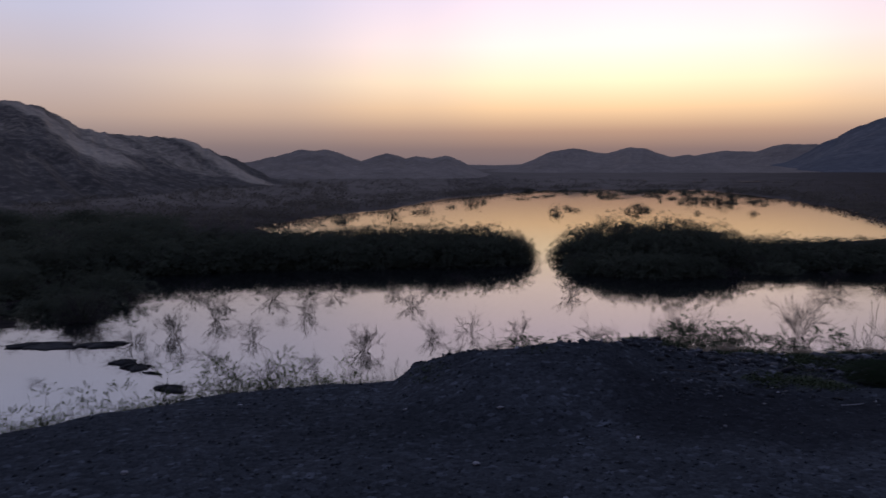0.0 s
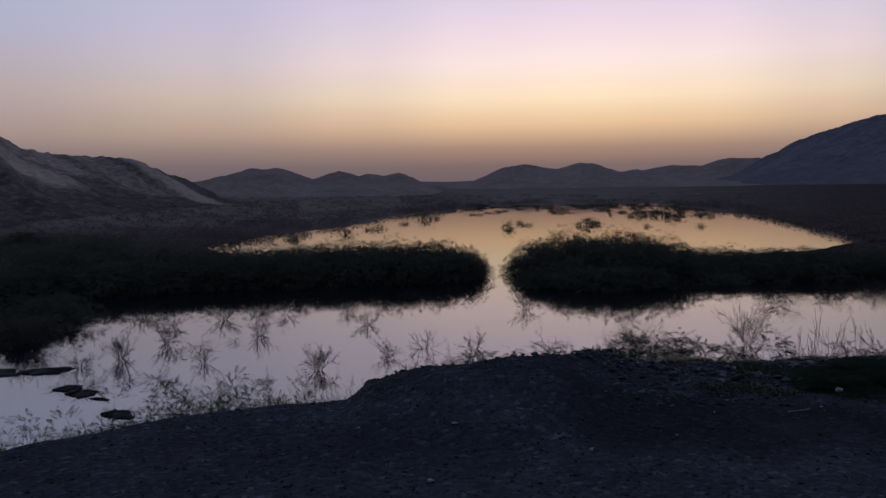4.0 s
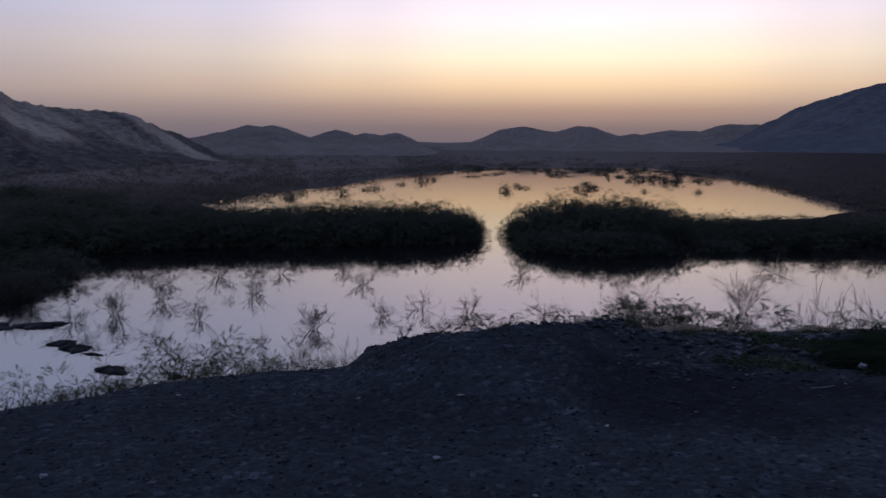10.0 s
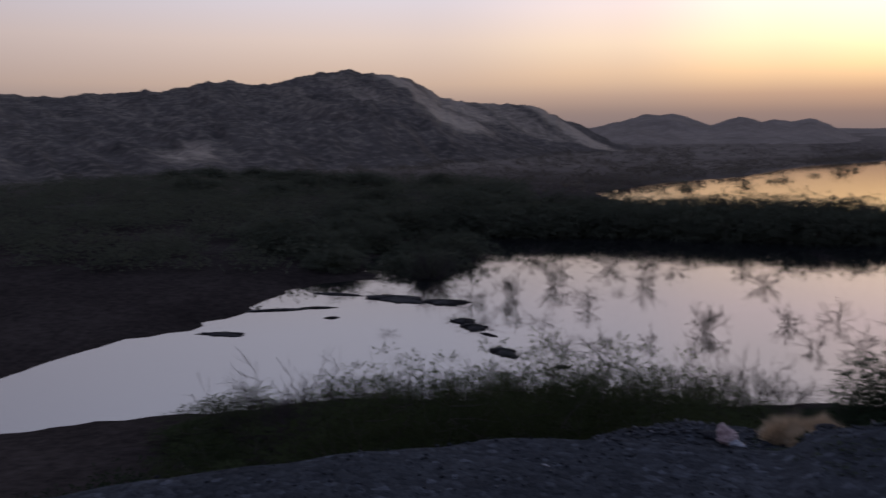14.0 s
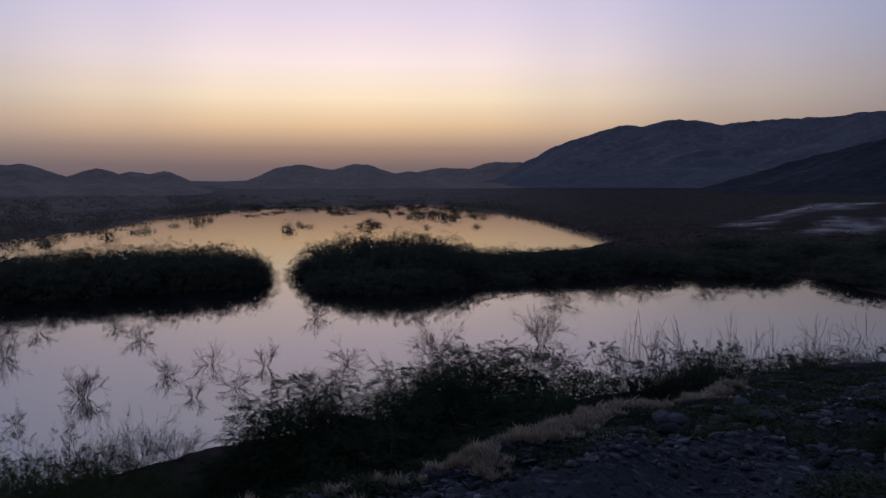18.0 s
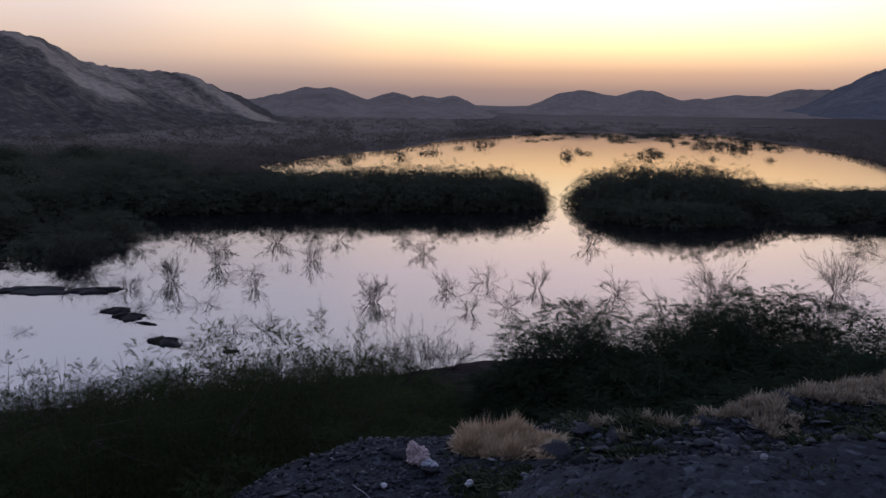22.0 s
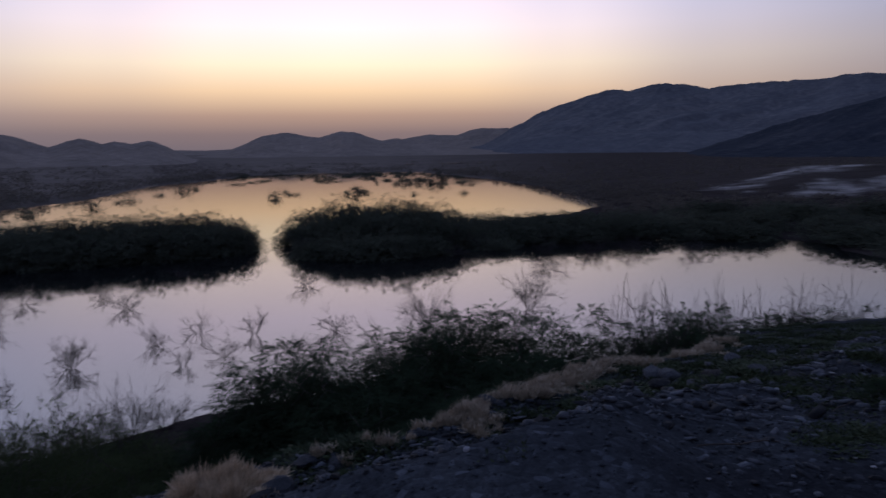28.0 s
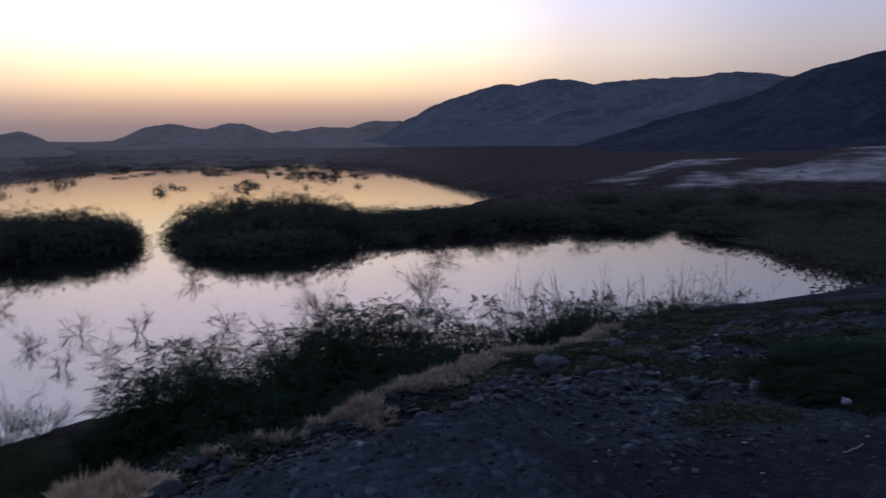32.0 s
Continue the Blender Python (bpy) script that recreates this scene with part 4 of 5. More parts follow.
WEST_ISLAND += [(-25.5, 60, 2.4, 2.0), (-25.0, 55, 2.0, 1.6), (-24.3, 51.5, 1.4, 1.8), (-27.0, 53, 2.0, 1.5), (-27.5, 57.5, 2.2, 1.8), (-28, 63, 2.4, 2.0)]
thicket(WEST_ISLAND, "dark green mesquite bush standing in shallow water", "bushes on the western island", 1)
thicket(EAST_ISLAND, "dark green mesquite bush rising from the flooded bank", "bushes on the eastern island", 2)


def scatter_rows(seed, count, box, keep, r, h):
    rng = random.Random(seed)
    rows = []
    while len(rows) < count:
        x, y = rng.uniform(box[0], box[1]), rng.uniform(box[2], box[3])
        if keep(x, y):
            rows.append((x, y, rng.uniform(*r), rng.uniform(*h)))
    return rows


WEST_BANK = scatter_rows(5, 22, (-115, -36, 50, 135), lambda x, y: y > 0.5 * -x + 38 and y < 112 - x * 0.2, (3.0, 4.6), (2.0, 3.0))
EAST_BANK = scatter_rows(6, 20, (58, 130, 44, 128), lambda x, y: y > 52 - (x - 62) * 0.25 and y < 80 + (x - 50) * 0.75 and x > 62 and (x > 0.6 * y or y < 84) and math.hypot(x, y) < 120, (3.0, 4.4), (1.6, 2.4))
thicket(WEST_BANK, "dark mesquite bush on the muddy western bank", "bushes on the western bank", 3)
thicket(EAST_BANK, "low dark bush on the eastern bank", "bushes on the eastern bank", 4)


def brush_mesh(name, pts, rng, bits=46, mat=LEAF, leaf=1.0):
    """Many clumps of brush in one mesh; pts are rows x, y, height."""
    x, y, h = np.array(pts).T
    z = np.maximum(ground_height(x, y), 0)
    m = len(x)
    a, rr = rng.uniform(0, 6.28, (m, bits)), np.sqrt(rng.random((m, bits))) * h[:, None] * 1.3
    up = h[:, None] * np.sqrt(np.clip(1 - (rr / (h[:, None] * 1.35)) ** 2, 0, 1)) * rng.uniform(.1, 1.05, (m, bits))
    c = np.stack([x[:, None] + np.cos(a) * rr, y[:, None] + np.sin(a) * rr, z[:, None] + up + .1], -1).reshape(-1, 3)
    k = len(c)
    hh, zz = np.repeat(h, bits), np.repeat(z, bits)
    v, f = leaf_quads(c, unit(rng.normal(0, 1, (k, 3)) * [1, 1, .35]), unit(rng.normal(0, 1, (k, 3))), leaf * rng.uniform(.4, 1.0, k) * (0.4 + hh * .25), leaf * rng.uniform(.2, .5, k) * (0.4 + hh * .2))
    v[:, 2] = np.maximum(v[:, 2], np.repeat(zz, 4) + 0.01)
    return mesh_data(name, v, f, mat)


def on_land(pts, margin=0.0):
    p = np.array(pts)
    return [tuple(q) for q in p[lake_distance(p[:, 0], p[:, 1]) > margin]]


def far_brush():
    """The belt of brush along the far shores: uncountable, one object."""
    rng = np.random.default_rng(77)
    pts = []
    shore = [(-31, 128), (-27, 156), (-14, 186), (0, 246), (46, 342), (75, 352), (112, 342), (108, 258), (93, 188), (74, 128)]
    for (ax, ay), (bx, by) in zip(shore, shore[1:]):
        for k in range(int(math.hypot(bx - ax, by - ay) / 0.8)):
            t, off = rng.random(), abs(rng.normal(0, 11))
            nx, ny = -(by - ay), bx - ax
            q = math.hypot(nx, ny)
            pts.append((ax + (bx - ax) * t + nx / q * off, ay + (by - ay) * t + ny / q * off, rng.uniform(0.9, 2.2)))
    for _ in range(1500):
        a, r = math.radians(rng.uniform(31, 66)), 1 / rng.uniform(1 / 600, 1 / 118)
        dip = math.degrees(math.atan2(10, r))
        if not 2.5 - 0.085 * (math.degrees(a) - 40) < dip < 3.9 or a < 0.66 or rng.random() < 0.15:
            pts.append((r * math.sin(a), r * math.cos(a), rng.uniform(0.4, 1.0)))
    for _ in range(900):
        a, r = math.radians(rng.uniform(-42, -7)), rng.uniform(140, 430)
        pts.append((r * math.sin(a), r * math.cos(a), rng.uniform(0.8, 1.8)))
    for _ in range(2000):
        a, r = math.radians(rng.uniform(-60, 65)), rng.uniform(120, 520)
        if a < 0.6 or r > 320 or a < 0.66 and rng.random() < 0.3:
            pts.append((r * math.sin(a), r * math.cos(a), rng.uniform(0.8, 2.0)))
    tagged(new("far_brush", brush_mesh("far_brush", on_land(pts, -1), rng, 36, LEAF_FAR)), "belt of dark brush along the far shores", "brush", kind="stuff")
    pts = []
    for _ in range(2100):
        x, y = rng.uniform(-125, -27), rng.uniform(34, 140)
        if y > 42.5 + (x + 43) * 0.42 and (y < 92 or -x > 0.33 * y):
            pts.append((x, y, rng.uniform(0.8, 2.0)))
    for _ in range(1400):
        x, y = rng.uniform(30, 140), rng.uniform(36, 135)
        if y < 86 + max(x - 50, 0) * 0.75 and x > 44 and (x > 0.6 * y or y < 86) and math.hypot(x, y) < 122:
            pts.append((x, y, rng.uniform(0.6, 1.5)))
    for _ in range(1300):
        x, y = rng.uniform(38, 85), rng.uniform(20, 66)
        pts.append((x, y, rng.uniform(0.6, 1.6)))
    tagged(new("bank_brush", brush_mesh("bank_brush", on_land(pts, 0.5), rng, 72, LEAF, 0.66)), "dense low brush covering the flooded banks", "brush", kind="stuff")


far_brush()

# single drowned bushes in the far water
FAR_BUSHES = [(8, 218, 2.6, 2.4), (11.5, 224, 1.4, 1.2), (24.7, 246, 2.8, 0.8), (24.5, 172, 1.4, 2.0), (23.5, 162, 1.0, 0.8), (30, 181, 1.8, 0.9), (44, 178, 1.8, 2.2), (41.5, 176, 1.2, 1.3), (46.5, 180, 1.4, 1.2), (72, 228, 2.2, 2.4), (78, 222, 2.6, 3.0), (82, 224, 2.4, 2.6), (75, 225, 2.0, 2.0),
              (-18, 142, 1.4, 1.2), (-20, 150, 1.8, 1.6), (-10, 158, 1.6, 1.4), (-4, 176, 1.6, 1.4), (-6, 172, 1.2, 1.0), (2, 196, 1.4, 1.0)]
rf = random.Random(12)
while len(FAR_BUSHES) < 190:
    t = rf.random()
    bx, by = 30 + 80 * rf.random(), 160 + 180 * rf.random() ** 0.7
    # thicker towards the eastern and northern shores
    if rf.random() < 0.12 + 0.75 * max((bx - 40) / 70, (by - 215) / 110) and bx < 36 + by * 0.26 - (12 if by < 210 else 0):
        FAR_BUSHES.append((bx, by, rf.uniform(0.5, 2.6), rf.uniform(0.3, 1.2)))
thicket(FAR_BUSHES, "small drowned bush standing in the far water", "drowned bushes in the far water", 8, 0.1, SMALL)


# ---- drowned dead shrubs ----
def dead_mesh(seed, radius, height, stems=7, levels=2, thick=0.013, fork=(2, 3), up=0.1, bend=0.13, thin=0.0045):
    rng = np.random.default_rng(seed)
    segs, ends = grow(rng, stems, 1.0, thick, levels, 0.38, up, bend=bend, forks=fork, base_r=0.01, shrink=0.68)
    pts = np.array([s[1] for s in segs])
    f = np.array([radius / np.percentile(np.hypot(pts[:, 0], pts[:, 1]), 96)] * 2 + [height / np.percentile(pts[:, 2], 98)])
    return mesh_data("dead_shrub", *tubes([(p * f, q * f, max(r, thin), max(t, thin * 0.8)) for p, q, r, t in segs]), TWIG)


DEAD = [dead_mesh(300, 1.0, 1.0, 15, 3), dead_mesh(301, 1.0, 1.0, 10, 3, fork=(2, 4)), dead_mesh(302, 1.0, 1.0, 16, 3), dead_mesh(303, 1.0, 1.0, 9, 3, fork=(2, 4)),
        dead_mesh(304, 1.0, 1.0, 9, 2, bend=0.18, fork=(3, 4)), dead_mesh(305, 1.0, 1.0, 17, 3, fork=(2, 4))]
# finer twigs for the shrubs close by
FINE = [dead_mesh(310, 1.0, 1.0, 20, 3, 0.006, (3, 4), 0.08, 0.14, 0.0026), dead_mesh(311, 1.0, 1.0, 16, 3, 0.006, (3, 4), 0.12, 0.16, 0.0026), dead_mesh(312, 1.0, 1.0, 24, 3, 0.006, (2, 4), 0.06, 0.12, 0.0026)]


def place_dead(kind, x, y, r, h, turn, label="leafless drowned shrub standing in still water", group="drowned shrubs", name="dead_shrub", z=None, lean=0.0, kinds=DEAD):
    e = new(name, kinds[kind % len(kinds)])
    e.location = (x, y, (max(height_at(x, y), -0.05)) if z is None else z)
    e.rotation_euler, e.scale = (lean, 0, turn), (r, r, h)
    return tagged(e, label, "shrub", group)


DROWNED = [(5, -4.3, 42.2, 0.85, 1.3), (2, -2.2, 55.7, 1.0, 0.95), (0, -0.6, 45.3, 0.85, 1.0), (3, 0.5, 40.6, 0.7, 0.8), (4, 1.7, 47.2, 1.05, 1.1), (1, 2.5, 41.5, 0.8, 1.15), (3, 4.4, 45.7, 0.85, 1.3), (1, 8.6, 44.7, 1.1, 1.3),
           (0, -14.8, 50.8, 1.0, 1.5), (1, -15.9, 56.6, 0.9, 1.2), (4, -12.2, 48.8, 1.1, 0.5), (2, -11.0, 44.6, 0.75, 0.8), (0, -9.2, 52.7, 0.95, 1.3), (4, -10.4, 50.2, 0.5, 0.45), (5, -16.2, 46.3, 0.85, 1.4), (0, -17.6, 44.1, 0.95, 0.9),
           (4, -12.5, 41.0, 1.0, 0.5), (1, -13.9, 40.4, 0.5, 0.5), (3, -23.1, 50.1, 1.6, 1.9), (4, -10.0, 36.6, 0.85, 0.65), (1, -8.6, 36.7, 0.8, 1.1), (2, -13.0, 59.2, 1.2, 1.2), (3, -8.7, 60.8, 0.9, 1.2), (4, -18.9, 35.8, 0.55, 0.3),
           (2, 21.1, 45.8, 1.5, 2.3), (5, 13.7, 44.0, 1.5, 2.0), (0, 10.0, 60.5, 1.1, 1.3), (2, 14.2, 80.5, 1.7, 1.6), (4, 30.0, 60.0, 1.6, 0.9), (3, -12.9, 46.3, 0.6, 0.35), (1, -21, 46.5, 0.7, 0.8), (4, -15.2, 38.9, 1.1, 0.45), (1, -6.6, 38.8, 0.45, 0.9),
           (0, 5.8, 40.8, 0.9, 0.9), (2, 6.6, 39.2, 0.9, 1.0), (0, -3.8, 60.5, 0.8, 0.8), (2, -19.5, 61, 1.2, 1.1), (1, -10.8, 62.5, 1.0, 1.3), (0, 1.5, 68, 1.0, 0.9), (3, 34, 68, 1.3, 1.3), (2, 38, 66, 1.5, 1.4), (0, 42, 66, 1.5, 1.3), (4, 46, 62, 1.4, 1.1), (1, 26, 71, 1.3, 1.4),
           (3, -22.5, 56.5, 1.2, 1.4), (0, -25.5, 58.5, 1.2, 1.3), (2, 30, 74, 1.2, 1.5)]
for n, (k, x, y, r, h) in enumerate(DROWNED):
    place_dead(k, x, y, r * 1.2, h * 1.08, n * 2.1, kinds=FINE if r > 1.35 else DEAD)

# bare shrubs on the near shore and among the slope's green ones
NEAR_DEAD = [(2, 12.3, 22.4, 1.8, 2.7), (5, 16.5, 24.2, 1.7, 2.56), (2, 14.2, 23.2, 1.5, 2.56), (5, 19.5, 24.5, 1.7, 2.43), (2, 22.5, 25.5, 1.8, 2.43), (5, 7.4, 29.0, 1.3, 2.2), (5, -1.6, 31.6, 1.0, 1.9), (2, -0.4, 31.2, 0.9, 1.2), (0, 9.5, 33.0, 1.2, 1.7), (2, 11.2, 33.2, 1.2, 1.5), (4, -3.0, 26.5, 1.0, 2.2), (1, -4.0, 25.0, 1.0, 2.3), (0, -2.2, 23.5, 1.0, 2.0), (3, -5.2, 23.0, 1.1, 2.2), (1, -6.6, 23.5, 1.1, 1.9), (4, -8.2, 22.0, 1.3, 2.0), (0, -9.8, 21.0, 1.4, 2.2), (3, -11.6, 20.5, 1.5, 2.1), (4, -13.2, 19.0, 1.5, 2.05), (1, -10.8, 17.5, 1.3, 2.6), (2, -7.6, 24.5, 1.1, 1.9), (0, -5.8, 25.2, 1.1, 2.0), (5, -9.0, 24.0, 1.2, 1.7)]
for n, (k, x, y, r, h) in enumerate(NEAR_DEAD):
    place_dead(k, x, y, r * (1.15 if x > 0 else 1.5), h * (1.25 if x > 0 else 0.95), n * 1.7 + 0.4, "bare thorny shrub on the near shore slope", "bare shrubs on the slope", "bare_shrub", kinds=FINE)

# ---- green shrubs on the slope below the bank ----
ACACIA = [pad_bush("acacia_bush", 500 + i, 1.8, 2.6, LEAF_NEAR, pads=76, per=26, pad_r=0.44, frond=0.34, pinnae=12, pin_len=0.042, pin_wid=0.019, thick=0.03, rise=0.1, droop=0.2, core=15000, core_size=0.048, stray=0.1, fill=0.98) for i in range(3)]
SHRUB = [pad_bush("green_shrub", 510 + i, 1.8, 2.6, LEAF_SHRUB, pads=110, per=22, pad_r=0.34, frond=0.17, pinnae=6, pin_len=0.03, pin_wid=0.015, thick=0.02, rise=0.4, droop=0.2, core=17000, core_size=0.034, stray=0.0, fill=0.93) for i in range(3)]
SPARSE = [twig_bush("sparse_bush", 520 + i, 1.6, 2.2, LEAF_NEAR, leaves=2, spray=0.045, pin_len=0.014, pin_wid=0.007) for i in range(3)]


def near_bush(kinds, k, x, y, r, h, top_r, top_h, label, group, name, turn):
    return place_bush(kinds[k % len(kinds)], name, label, "shrub", group, x, y, height_at(x, y) - 0.1, turn, r / top_r, h / top_h)


GREEN = [(1, 17.5, 22.5, 2.0, 3.05), (2, 20.5, 23.6, 2.0, 3.1), (0, 23.6, 24.6, 2.0, 2.9), (1, 14.6, 22.2, 1.9, 3.75), (2, 16.0, 23.4, 1.8, 3.7), (0, 12.6, 21.4, 1.6, 3.3), (2, 13.6, 20.6, 1.5, 2.9), (1, 2.1, 21.0, 2.0, 2.9), (2, 3.3, 20.9, 1.6, 2.4), (0, 1.3, 20.3, 1.3, 1.9), (1, 6.2, 22.2, 2.2, 3.2), (2, 8.7, 24.2, 2.3, 3.6), (3, 3.7, 19.2, 1.6, 2.1), (1, 10.0, 21.9, 2.2, 3.3), (0, 7.9, 20.4, 1.8, 2.5), (1, 7.3, 23.4, 2.1, 3.3), (2, 4.5, 21.0, 1.8, 2.8), (2, 5.4, 17.6, 1.7, 1.9), (0, 7.6, 18.0, 1.7, 2.0), (3, 2.6, 17.0, 1.3, 1.5), (1, 4.0, 15.2, 1.3, 1.5), (0, 1.2, 18.6, 1.1, 1.3), (1, 2.5, 20.2, 1.8, 2.9), (2, 0.9, 19.7, 1.2, 1.8), (0, 3.2, 18.2, 1.5, 2.0)]
for n, (k, x, y, r, h) in enumerate(GREEN):
    near_bush(ACACIA, k, x, y, r, h * (0.9 if x < 11 else 0.78), 1.8, 2.6, "spreading green acacia bush with feathery leaves below the bank", "acacias below the bank", "acacia_bush", n * 1.9)
LEFT = [(0, -15.5, 20.0, 1.9, 1.2), (1, -13.5, 21.5, 1.8, 0.95), (2, -11.3, 22.5, 1.8, 1.3), (3, -9.3, 23.3, 1.7, 1.8), (0, -7.4, 22.4, 1.6, 2.2), (1, -5.6, 22.0, 1.5, 2.3), (2, -4.0, 22.0, 1.3, 2.2), (3, -2.6, 21.0, 1.2, 2.0), (1, -1.6, 12.8, 1.1, 1.6), (2, -0.6, 14.6, 1.2, 1.4), (1, -9.5, 18, 1.8, 2.9), (2, -7, 18.5, 1.7, 3.1), (3, -4.8, 18.5, 1.7, 3.5), (0, -2.9, 18.2, 1.4, 3.1), (2, -8, 14.5, 1.7, 2.4), (1, -5.8, 14.5, 1.6, 2.7), (0, -3.6, 14.3, 1.5, 2.7), (3, -1.9, 14.6, 1.1, 1.9), (1, -6, 10.5, 1.5, 2.2), (2, -4.2, 10.3, 1.4, 2.2), (3, -2.7, 10.6, 1.1, 1.7), (0, -7.8, 9.2, 1.5, 2.2), (1, -5.0, 7.4, 1.2, 1.5), (2, -6.4, 6.2, 1.3, 1.5), (3, -3.6, 7.8, 1.0, 1.3), (0, -9.6, 12.5, 1.6, 1.2), (3, -11.5, 14.5, 1.7, 1.2), (2, -0.6, 17.5, 1.1, 1.2), (1, -1.0, 19.6, 1.1, 1.5), (0, -2.0, 22.8, 1.1, 1.9), (3, -0.8, 22.6, 0.9, 1.3)]
# lower ones crowd in between
LEFT += [(k + 1, x + 0.7, y - 1.1, r, h * 0.78) for k, x, y, r, h in LEFT if 17 < y < 24 and x < -1.5]
for n, (k, x, y, r, h) in enumerate(LEFT):
    near_bush(SHRUB, k, x, y, r * 1.15, h * (0.98 if x > -10.5 else 1.1) * (1.35 if 12 < y < 16 and x < -1.7 else 1), 1.8, 2.6, "leafy green shrub on the slope beside the water", "green shrubs on the slope", "green_shrub", n * 2.3 + 1)
THIN = [(0, -14, 23, 1.9, 1.2), (1, -12, 23.5, 1.8, 1.6), (0, -16, 21, 2, 1.45), (1, -9, 24, 1.6, 1.7), (0, 12.1, 22, 1.8, 3.19), (1, 13.9, 22.8, 1.7, 2.97), (0, 16.9, 24, 2.1, 2.91), (1, 15.3, 21.5, 1.7, 2.57), (1, 19.2, 24, 2.1, 2.79), (0, 22, 25, 2.2, 2.68), (1, 18, 22, 1.8, 2.68), (0, 20.8, 22.8, 1.9, 2.6), (1, 24, 24.5, 2, 2.59), (1, 10.9, 20.2, 1.2, 2.05), (0, 25, 26, 2.2, 2.62), (0, -10.5, 19.5, 1.7, 2.3), (1, -12.8, 18, 1.7, 2.2), (0, -6, 20.5, 1.4, 2.2), (1, -3.8, 20.5, 1.3, 2.2), (1, -7.2, 23.6, 1.5, 2.1), (0, -4.9, 24, 1.3, 2.2)]
for n, (k, x, y, r, h) in enumerate(THIN):
    near_bush(SPARSE, k, x, y, r, h * (0.72 if -8 < x < 0 else 1.0), 1.6, 2.2, "thin shrub with few leaves and bare twigs", "thin shrubs on the slope", "thin_shrub", n * 2.9 + .5)


def slope_brush():
    """Low undergrowth between the shrubs of the slope."""
    rng = np.random.default_rng(91)
    pts = []
    for n in range(2100):
        x, y = rng.uniform(-15, 22), rng.uniform(7, 27)
        if n > 1000:
            x, y = rng.uniform(27, 64), rng.uniform(12, 32)
            pts.append((x, y, rng.uniform(0.2, 0.5)))
            continue
        edge = float(np.interp(x, EDGE_X, EDGE_Y))
        if y > edge + (1.6 if x < 3.5 else 4.5) and not (-1.4 < x < 2.2 and y > 21.5) and y < 25:
            pts.append((x, y, rng.uniform(0.25, 0.6) * (1.3 if y > edge + 4 else 0.8)))
    x, y, h = np.array(pts).T
    z = ground_height(x, y)
    m, bits = len(pts), 80
    a, rr = rng.uniform(0, 6.28, (m, bits)), np.sqrt(rng.random((m, bits))) * h[:, None] * 1.6
    up = h[:, None] * np.sqrt(np.clip(1 - (rr / (h[:, None] * 1.7)) ** 2, 0, 1)) * rng.uniform(.0, 1.05, (m, bits))
    c = np.stack([x[:, None] + np.cos(a) * rr, y[:, None] + np.sin(a) * rr, z[:, None] + up], -1).reshape(-1, 3)
    k = len(c)
    v, f = leaf_quads(c, unit(rng.normal(0, 1, (k, 3))), unit(rng.normal(0, 1, (k, 3))), rng.uniform(.06, .2, k), rng.uniform(.03, .09, k))
    tagged(new("slope_undergrowth", mesh_data("slope_undergrowth", v, f, LEAF_NEAR)), "dark low undergrowth on the slope below the bank", "undergrowth", kind="stuff")


slope_brush()


# ---- mud islets ----
def mud_islet(x, y, a, b, turn, seed, h=0.14):
    rng = np.random.default_rng(seed)
    rings, seg = 7, 60
    verts, faces = [(0, 0, h)], []
    ang = np.arange(seg) * 2 * math.pi / seg
    wob = 1 + 0.25 * np.sin(ang * 2 + rng.uniform(0, 6)) + 0.16 * np.sin(ang * 3 + rng.uniform(0, 6)) + 0.12 * np.sin(ang * 7 + rng.uniform(0, 6)) + 0.08 * np.sin(ang * 13 + rng.uniform(0, 6)) + 0.07 * rng.normal(0, 1, seg)
    for k in range(1, rings + 1):
        t = k / rings
        for j in range(seg):
            verts.append((math.cos(ang[j]) * a * t * wob[j], math.sin(ang[j]) * b * t * wob[j], h * (1 - t ** 2) * (0.8 + 0.4 * rng.random()) - (0.1 if k == rings else 0)))
    for j in range(seg):
        faces.append((0, 1 + j, 1 + (j + 1) % seg))
    for k in range(rings - 1):
        for j in range(seg):
            p, q = 1 + k * seg + j, 1 + k * seg + (j + 1) % seg
            faces.append((p, p + seg, q + seg, q))
    ob = new("mud_islet", mesh_data("mud_islet", verts, faces, MUD, True))
    ob.location, ob.rotation_euler = (x, y, 0.0), (0, 0, turn)
    return tagged(ob, "low dark mud islet just above the water", "islet", "mud islets")


for n, (x, y, a, b, turn) in enumerate([(-22.5, 43.4, 2.6, 0.9, 0.03), (-19.3, 43.6, 1.5, 0.8, -0.1), (-16.4, 39.6, 0.9, 0.5, -0.25), (-15.4, 38.6, 0.8, 0.7, 0.3), (-14.2, 37.5, 0.5, 0.15, -0.4), (-12.4, 34.8, 0.95, 0.55, -0.35), (-9.3, 33.6, 0.4, 0.18, 0),
                                      (-26.6, 32.4, 1.5, 0.4, 0.3), (-25.6, 39.4, 0.9, 0.2, 0.5), (-27.4, 38, 1.6, 0.35, 0.6), (-23.4, 37.6, 0.5, 0.12, 0.5), (-26.5, 43.2, 1.8, 0.3, 0.1)]):
    mud_islet(x, y, a, b, turn, 40 + n, 0.15 if n < 4 or n == 5 else 0.08)


